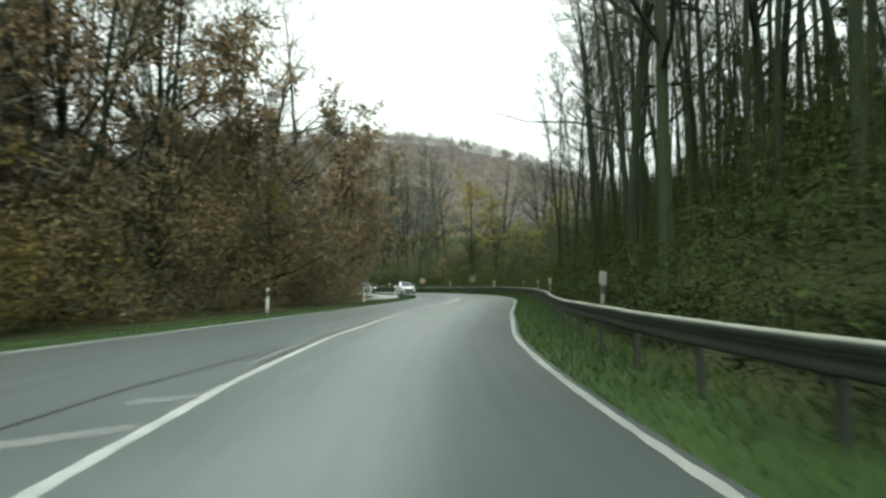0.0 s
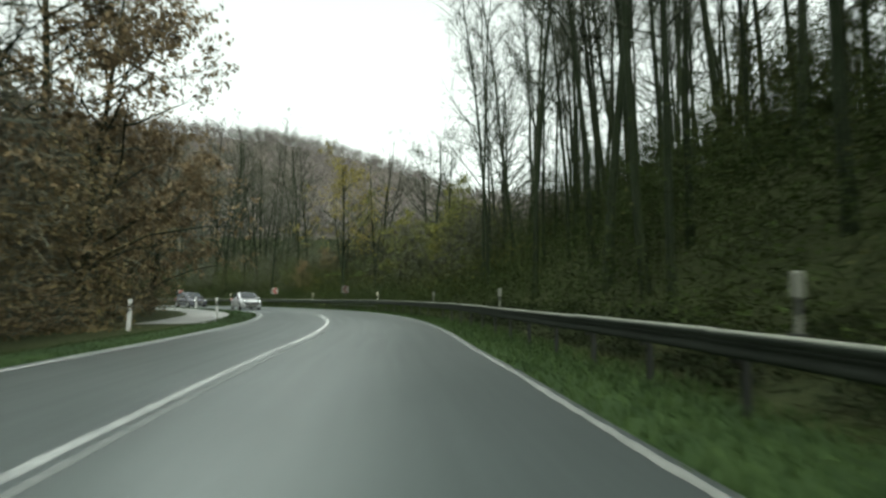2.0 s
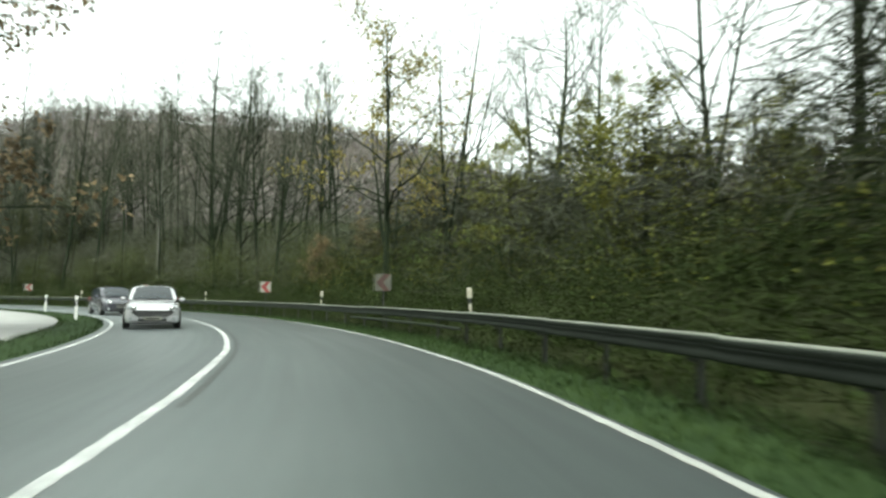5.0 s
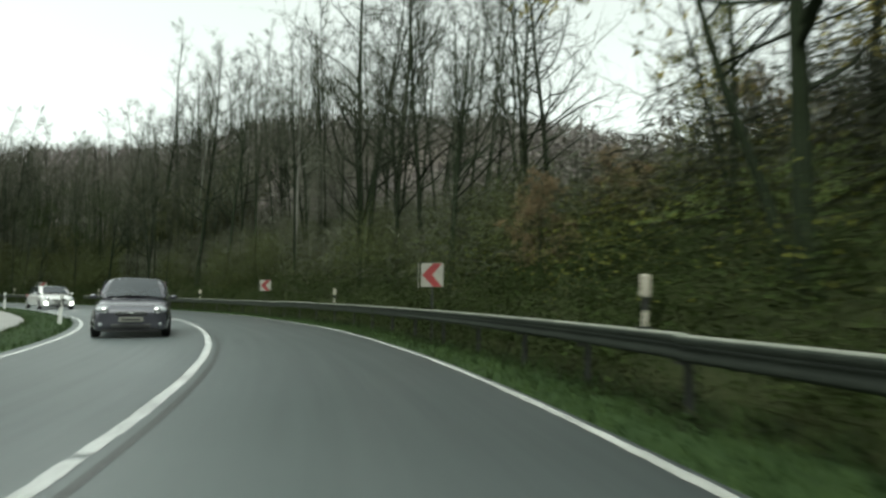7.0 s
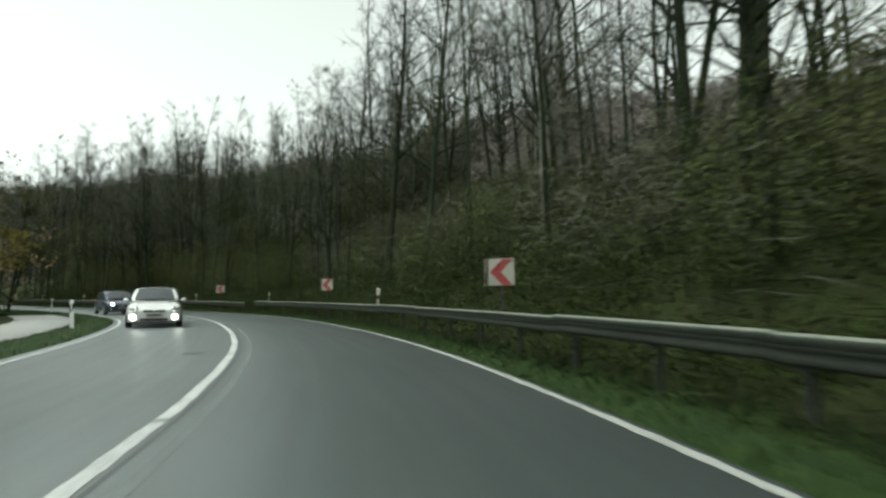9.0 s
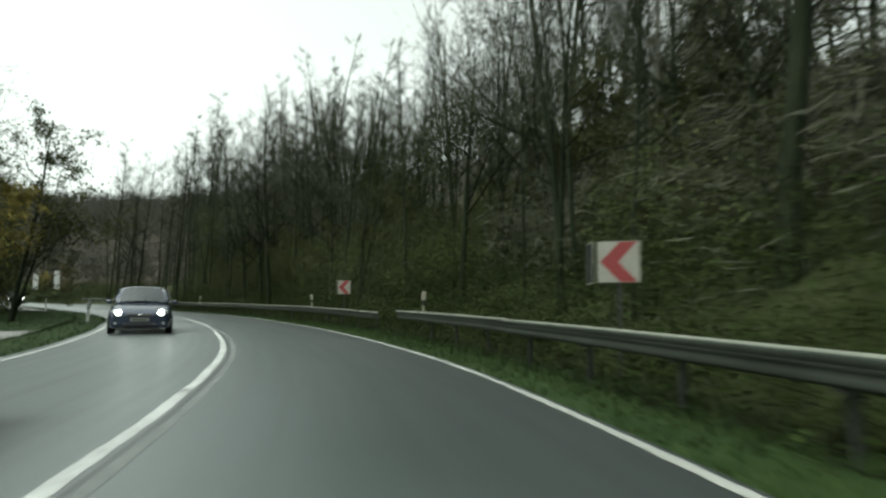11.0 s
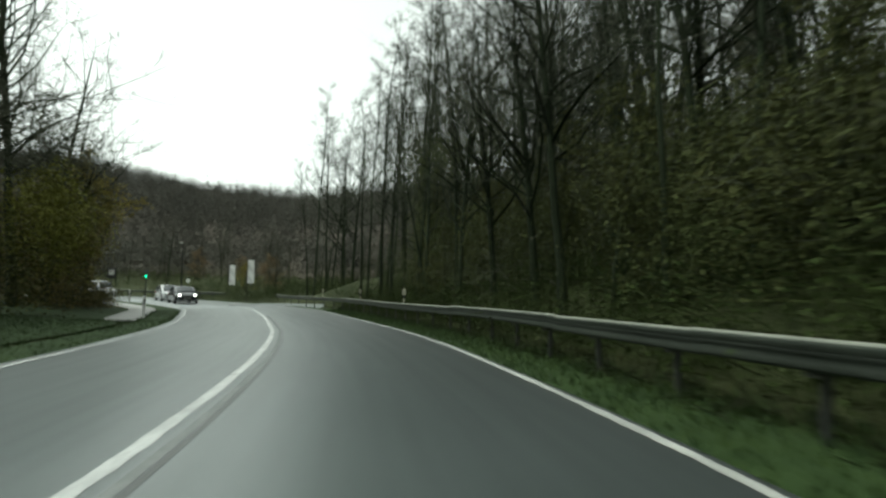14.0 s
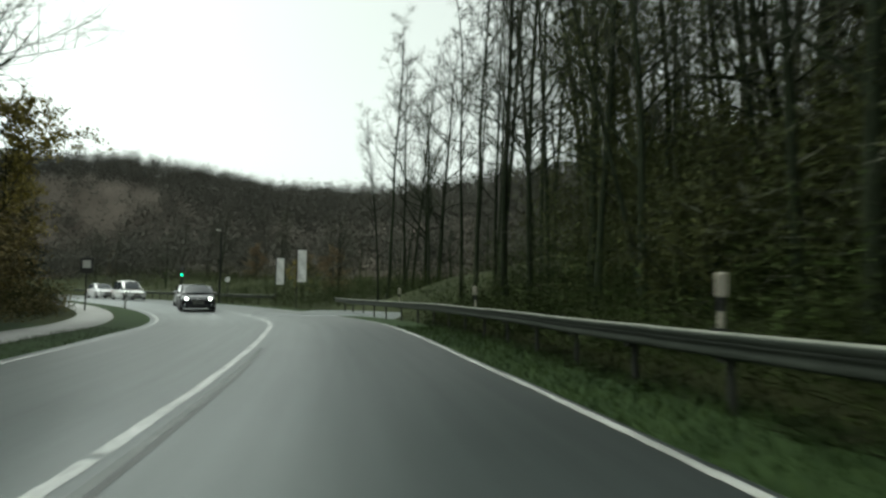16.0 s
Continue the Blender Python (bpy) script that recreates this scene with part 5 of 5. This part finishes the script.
def make_car(name, label, col, length=4.2, width=1.76, tall=1.46, estate=False, lit=False, smile=False, bonnet=0.9, low=False):
    """A car facing +x: rounded body, cabin with pillars and roof, glass, lamps, bumper, wheels in dark arches."""
    base = new(name)
    L, hw = length / 2, width / 2
    body = loft([ring(L + 0.02, hw * 0.66, 0.3, 0.6), ring(L - 0.03, hw * 0.84, 0.2, 0.68), ring(L - 0.16, hw * 0.94, 0.165, 0.76, 0.015), ring(L - 0.5, hw, 0.16, bonnet - 0.06, 0.035),
                 ring(L - 1.1, hw * 1.01, 0.16, bonnet + 0.03, 0.03), ring(0.3, hw * 1.01, 0.17, bonnet + 0.06, 0.0), ring(-L * 0.5, hw * 1.01, 0.17, bonnet + 0.08, 0.0), ring(-L + 0.35, hw, 0.18, bonnet + 0.08, 0.01),
                 ring(-L + 0.06, hw * 0.92, 0.22, bonnet + 0.02), ring(-L - 0.02, hw * 0.76, 0.32, bonnet - 0.12)])
    b = part("body", body, paint(name + "_paint", col), base, smooth=True)
    rounded(b)
    coat = b.data.materials[0]
    back = -L + (0.18 if estate else 0.42)
    z0, z1 = bonnet - 0.01, tall + 0.02
    front_low, front_top, rear_top = L - 0.95, L - 1.85, back + (0.3 if estate else 0.65)
    H = z1 - z0

    def cab(x, h, w0, w1):
        return [(x, hw * w0, z0), (x, hw * (w0 * 0.4 + w1 * 0.6), z0 + h * 0.6), (x, hw * w1, z0 + h * 0.9), (x, hw * w1 * 0.78, z0 + h), (x, 0, z0 + h * 1.03), (x, -hw * w1 * 0.78, z0 + h),
                (x, -hw * w1, z0 + h * 0.9), (x, -hw * (w0 * 0.4 + w1 * 0.6), z0 + h * 0.6), (x, -hw * w0, z0)]
    cabin = part("cabin", loft([cab(front_low, 0.02, 0.9, 0.88), cab((front_low + front_top) / 2, H * 0.54, 0.95, 0.85), cab(front_top, H * 0.94, 0.96, 0.8), cab((front_top + rear_top) / 2, H, 0.96, 0.8),
                                cab(rear_top, H * 0.97, 0.95, 0.79), cab(back, 0.03, 0.9, 0.86)]), coat, base, smooth=True)
    rounded(cabin)
    # glass lies on the slopes of the cabin, short of the pillars and the roof
    sl = Vector((H, 0, front_low - front_top)).normalized()

    g = bmesh.new()
    rows = []
    for i in range(6):
        f = 0.1 + 0.76 * i / 5
        half = hw * (0.77 - 0.17 * f)
        at = Vector((front_low + (front_top - front_low) * f, 0, z0 + H * 0.94 * f))
        rows.append([[g.verts.new(at + sl * (d + 0.03 + 0.16 * f * (1 - f) + 0.05 * (1 - v * v)) + Vector((0, half * v, 0))) for v in (-1, -0.6, -0.2, 0.2, 0.6, 1)] for d in (0.0, -0.012)])
    for r0, r1 in zip(rows[:-1], rows[1:]):
        for j in range(5):
            g.faces.new((r0[0][j], r0[0][j + 1], r1[0][j + 1], r1[0][j]))
            g.faces.new((r0[1][j], r1[1][j], r1[1][j + 1], r0[1][j + 1]))
    part("windscreen", g, GLASS, base, "dark windscreen reflecting the sky", smooth=True)
    xa, za = front_low - 0.1, z0 + H * 0.1
    for y0 in (-0.35, 0.12):
        wiper = bmesh.new()
        box(wiper, -0.008, 0.008, 0.0, 0.42, 0.0, 0.012, m=pose(xa + 0.05, y0, za + 0.03, 0, 0, 8))
        part("wiper", wiper, BLACK, base)
    sr = Vector((-H, 0, rear_top - back)).normalized()
    part("rear_window", panel([(back + 0.1, hw * 0.74, z0 + 0.14), (back + 0.1, -hw * 0.74, z0 + 0.14), (rear_top - 0.06, -hw * 0.6, z0 + H * 0.86), (rear_top - 0.06, hw * 0.6, z0 + H * 0.86)], sr * 0.04), GLASS, base)
    mid = (front_top + rear_top) / 2
    for sgn in (1, -1):
        for x0, x1, a0, a1 in ((front_low - 0.36, mid + 0.04, front_top - 0.06, mid + 0.04), (mid - 0.05, back + 0.45, mid - 0.05, rear_top + 0.1)):
            pts = [(x0, sgn * hw * 0.945, z0 + 0.07), (x1, sgn * hw * 0.945, z0 + 0.07), (a1, sgn * hw * 0.815, z0 + H * 0.84), (a0, sgn * hw * 0.815, z0 + H * 0.84)]
            part("side_window", panel(pts, (0, sgn * 0.022, 0.006)), GLASS, base)
        for x in (front_low - 0.42, mid, back + 0.62):
            part("door_seam", boxes((x - 0.004, x + 0.004, sgn * hw * 1.0 - 0.012, sgn * hw * 1.0 + 0.014, 0.3, bonnet - 0.03)), BLACK, base)
        part("door_handle", boxes((mid + 0.12, mid + 0.3, sgn * hw * 1.0 - 0.01, sgn * hw * 1.0 + 0.03, bonnet - 0.16, bonnet - 0.125), bevel=0.01), coat, base)
        m = bmesh.new()
        bmesh.ops.create_uvsphere(m, u_segments=12, v_segments=8, radius=1.0, matrix=pose(front_low - 0.42, sgn * (hw + 0.08), bonnet + 0.09, 0, 0, sgn * 12) @ Matrix.Diagonal((0.06, 0.095, 0.065, 1)))
        mirror = part("mirror", m, coat, base, smooth=True)
        part("mirror_stalk", boxes((front_low - 0.45, front_low - 0.4, min(sgn * (hw - 0.06), sgn * (hw + 0.06)), max(sgn * (hw - 0.06), sgn * (hw + 0.06)), bonnet + 0.05, bonnet + 0.085)), BLACK, mirror)
        # swept-back headlight: a clear cover over a dark cup
        lamp = bmesh.new()
        bmesh.ops.create_uvsphere(lamp, u_segments=16, v_segments=10, radius=1.0, matrix=pose(L - 0.17, sgn * hw * 0.68, 0.68, 0, 14, -sgn * 30) @ Matrix.Diagonal((0.12, 0.21, 0.09, 1)))
        hl = part("headlight", lamp, LENS_OFF, base, "clear swept-back headlight", smooth=True)
        bulb = bmesh.new()
        bmesh.ops.create_uvsphere(bulb, u_segments=12, v_segments=8, radius=0.09, matrix=pose(L - 0.03, sgn * hw * 0.66, 0.665))
        part("bulb", bulb, LAMP_ON if lit and not low else CHROME, hl, "lit lamp" if lit and not low else "chrome reflector", smooth=True)
        fog = bmesh.new()
        bmesh.ops.create_uvsphere(fog, u_segments=10, v_segments=6, radius=0.11 if low else 0.055, matrix=pose(L - 0.04, sgn * hw * 0.74, 0.38 if low else 0.34))
        part("fog_light", fog, LAMP_ON if low else LENS_OFF, base, "lit round fog light" if low else "", smooth=True)
        tail = boxes((-L - 0.01, -L + 0.16, sgn * hw * 0.8 - 0.12, sgn * hw * 0.8 + 0.12, 0.66, 0.92), bevel=0.03)
        part("tail_light", tail, RED, base, "red tail light")
        for x in (L - 0.8, -L + 0.76):
            arch = bmesh.new()
            bmesh.ops.create_cone(arch, cap_ends=True, segments=26, radius1=0.355, radius2=0.355, depth=0.03, matrix=pose(x, sgn * hw * 1.0, 0.33, 90))
            part("wheel_arch", arch, BLACK, base, "dark wheel arch")
            w = bmesh.new()
            bmesh.ops.create_cone(w, cap_ends=True, segments=26, radius1=0.315, radius2=0.315, depth=0.2, matrix=pose(x, sgn * (hw - 0.07), 0.315, 90))
            bmesh.ops.bevel(w, geom=[e for e in w.edges if abs(e.verts[0].co.y - e.verts[1].co.y) < 1e-4], offset=0.03, segments=2, affect="EDGES")
            wheel = new("wheel")
            wheel.parent = base
            part("tyre", w, TYRE, wheel)
            r = bmesh.new()
            bmesh.ops.create_cone(r, cap_ends=True, segments=20, radius1=0.205, radius2=0.205, depth=0.015, matrix=pose(x, sgn * (hw + 0.028), 0.315, 90))
            for k in range(5):
                box(r, -0.022, 0.022, -0.012, 0.012, 0.03, 0.195, m=pose(x, sgn * (hw + 0.04), 0.315, 0, 72 * k, 0))
            part("rim", r, RIM, wheel)
    # bumper, grille and plate
    if smile:
        g = bmesh.new()
        outline = [(-0.74, 0.53), (-0.66, 0.6), (0.66, 0.6), (0.74, 0.53), (0.5, 0.38), (-0.5, 0.38)]
        fr = [g.verts.new((L + 0.075 - 0.12 * abs(y) ** 2, hw * y, z)) for y, z in outline]
        bk = [g.verts.new((L - 0.15, hw * y, z)) for y, z in outline]
        g.faces.new(fr)
        g.faces.new(bk[::-1])
        for k in range(6):
            g.faces.new((fr[k], bk[k], bk[(k + 1) % 6], fr[(k + 1) % 6]))
        part("grille", g, BLACK, base, "wide black radiator mouth")
    else:
        part("grille", boxes((L - 0.12, L + 0.035, -hw * 0.4, hw * 0.4, 0.55, 0.64), bevel=0.02), BLACK, base, "black radiator grille")
        part("grille_bar", boxes((L - 0.02, L + 0.042, -hw * 0.36, hw * 0.36, 0.59, 0.602)), CHROME, base)
        part("badge", boxes((L - 0.02, L + 0.05, -0.045, 0.045, 0.574, 0.618), bevel=0.01), CHROME, base)
    part("air_intake", boxes((L - 0.1, L + 0.03, -hw * 0.5, hw * 0.5, 0.25, 0.345), bevel=0.02), BLACK, base)
    part("splitter", boxes((L - 0.3, L + 0.0, -hw * 0.72, hw * 0.72, 0.165, 0.21), bevel=0.01), BLACK, base)
    pz, out = (0.285, 0.06) if smile else (0.4, 0.056)
    num = part("number_plate", boxes((L - 0.02, L + out, -0.26, 0.26, pz, pz + 0.105), bevel=0.004), SHEET, base, "white number plate")
    part("plate_bar", boxes((L + out + 0.001, L + out + 0.004, -0.2, 0.2, pz + 0.03, pz + 0.075)), BLACK, num, "plain dark bar")
    return tagged(base, label, "car", "oncoming cars")


def park_on(car, k, lat):
    x, y, _, _ = on(station(k), lat)
    park(car, float(x), float(y))


def park(car, x, y, turn=0.0):
    s_, _ = nearest([x], [y])
    _, _, dx, dy = on(float(s_[0]), 0.0)
    car.matrix_basis = pose(x, y, 0.012 + float(rise(s_[0])), 0, 0, math.degrees(math.atan2(float(dy), float(dx))) + 180 + turn)


park_on(make_car("white_hatchback", "white hatchback with wide black grille on road", (0.56, 0.56, 0.58), 3.85, 1.65, 1.4, False, False, True, 0.86), 7.27, -3.55)
park_on(make_car("grey_hatchback", "dark grey metallic hatchback on road", (0.07, 0.07, 0.085), 4.0, 1.7, 1.5, True), 8.74, -3.4)
park(make_car("white_saloon", "white saloon with lit lamps on road", (0.58, 0.58, 0.57), 4.7, 1.8, 1.46, False, True, low=True), -31.0, 100.6)
park_on(make_car("blue_estate", "dark blue estate car with lit headlights", (0.03, 0.04, 0.07), 4.4, 1.76, 1.5, True, True), 13.13, -3.95)
park(make_car("black_saloon", "black saloon with lit headlights in bend", (0.02, 0.022, 0.028), 4.7, 1.8, 1.45, False, True), -108.9, 114.9, -9)
park(make_car("silver_estate", "silver estate car following another car", (0.42, 0.43, 0.44), 4.5, 1.78, 1.5, True), -116.0, 113.6, -10)
park(make_car("white_van", "small white van waiting on the far road", (0.75, 0.75, 0.74), 4.4, 1.82, 1.82, True), -134.0, 105.9)
park(make_car("white_hatchback", "white hatchback waiting on the far road", (0.72, 0.72, 0.73), 4.0, 1.74, 1.5, True), -140.2, 102.0)

# a small iron cover in the opposite lane
cover = new("manhole_cover")
cover.matrix_basis = pose(-19.6, 93.6, 0.012, 0, 0, 40)
bm = bmesh.new()
disc(bm, 0, 0, -0.004, 0.008, 0.2, 20)
bmesh.ops.transform(bm, matrix=pose(0, 0, 0, 90), verts=bm.verts)
part("lid", bm, SEAM, cover)
tagged(cover, "small dark iron cover set in asphalt", "manhole cover")
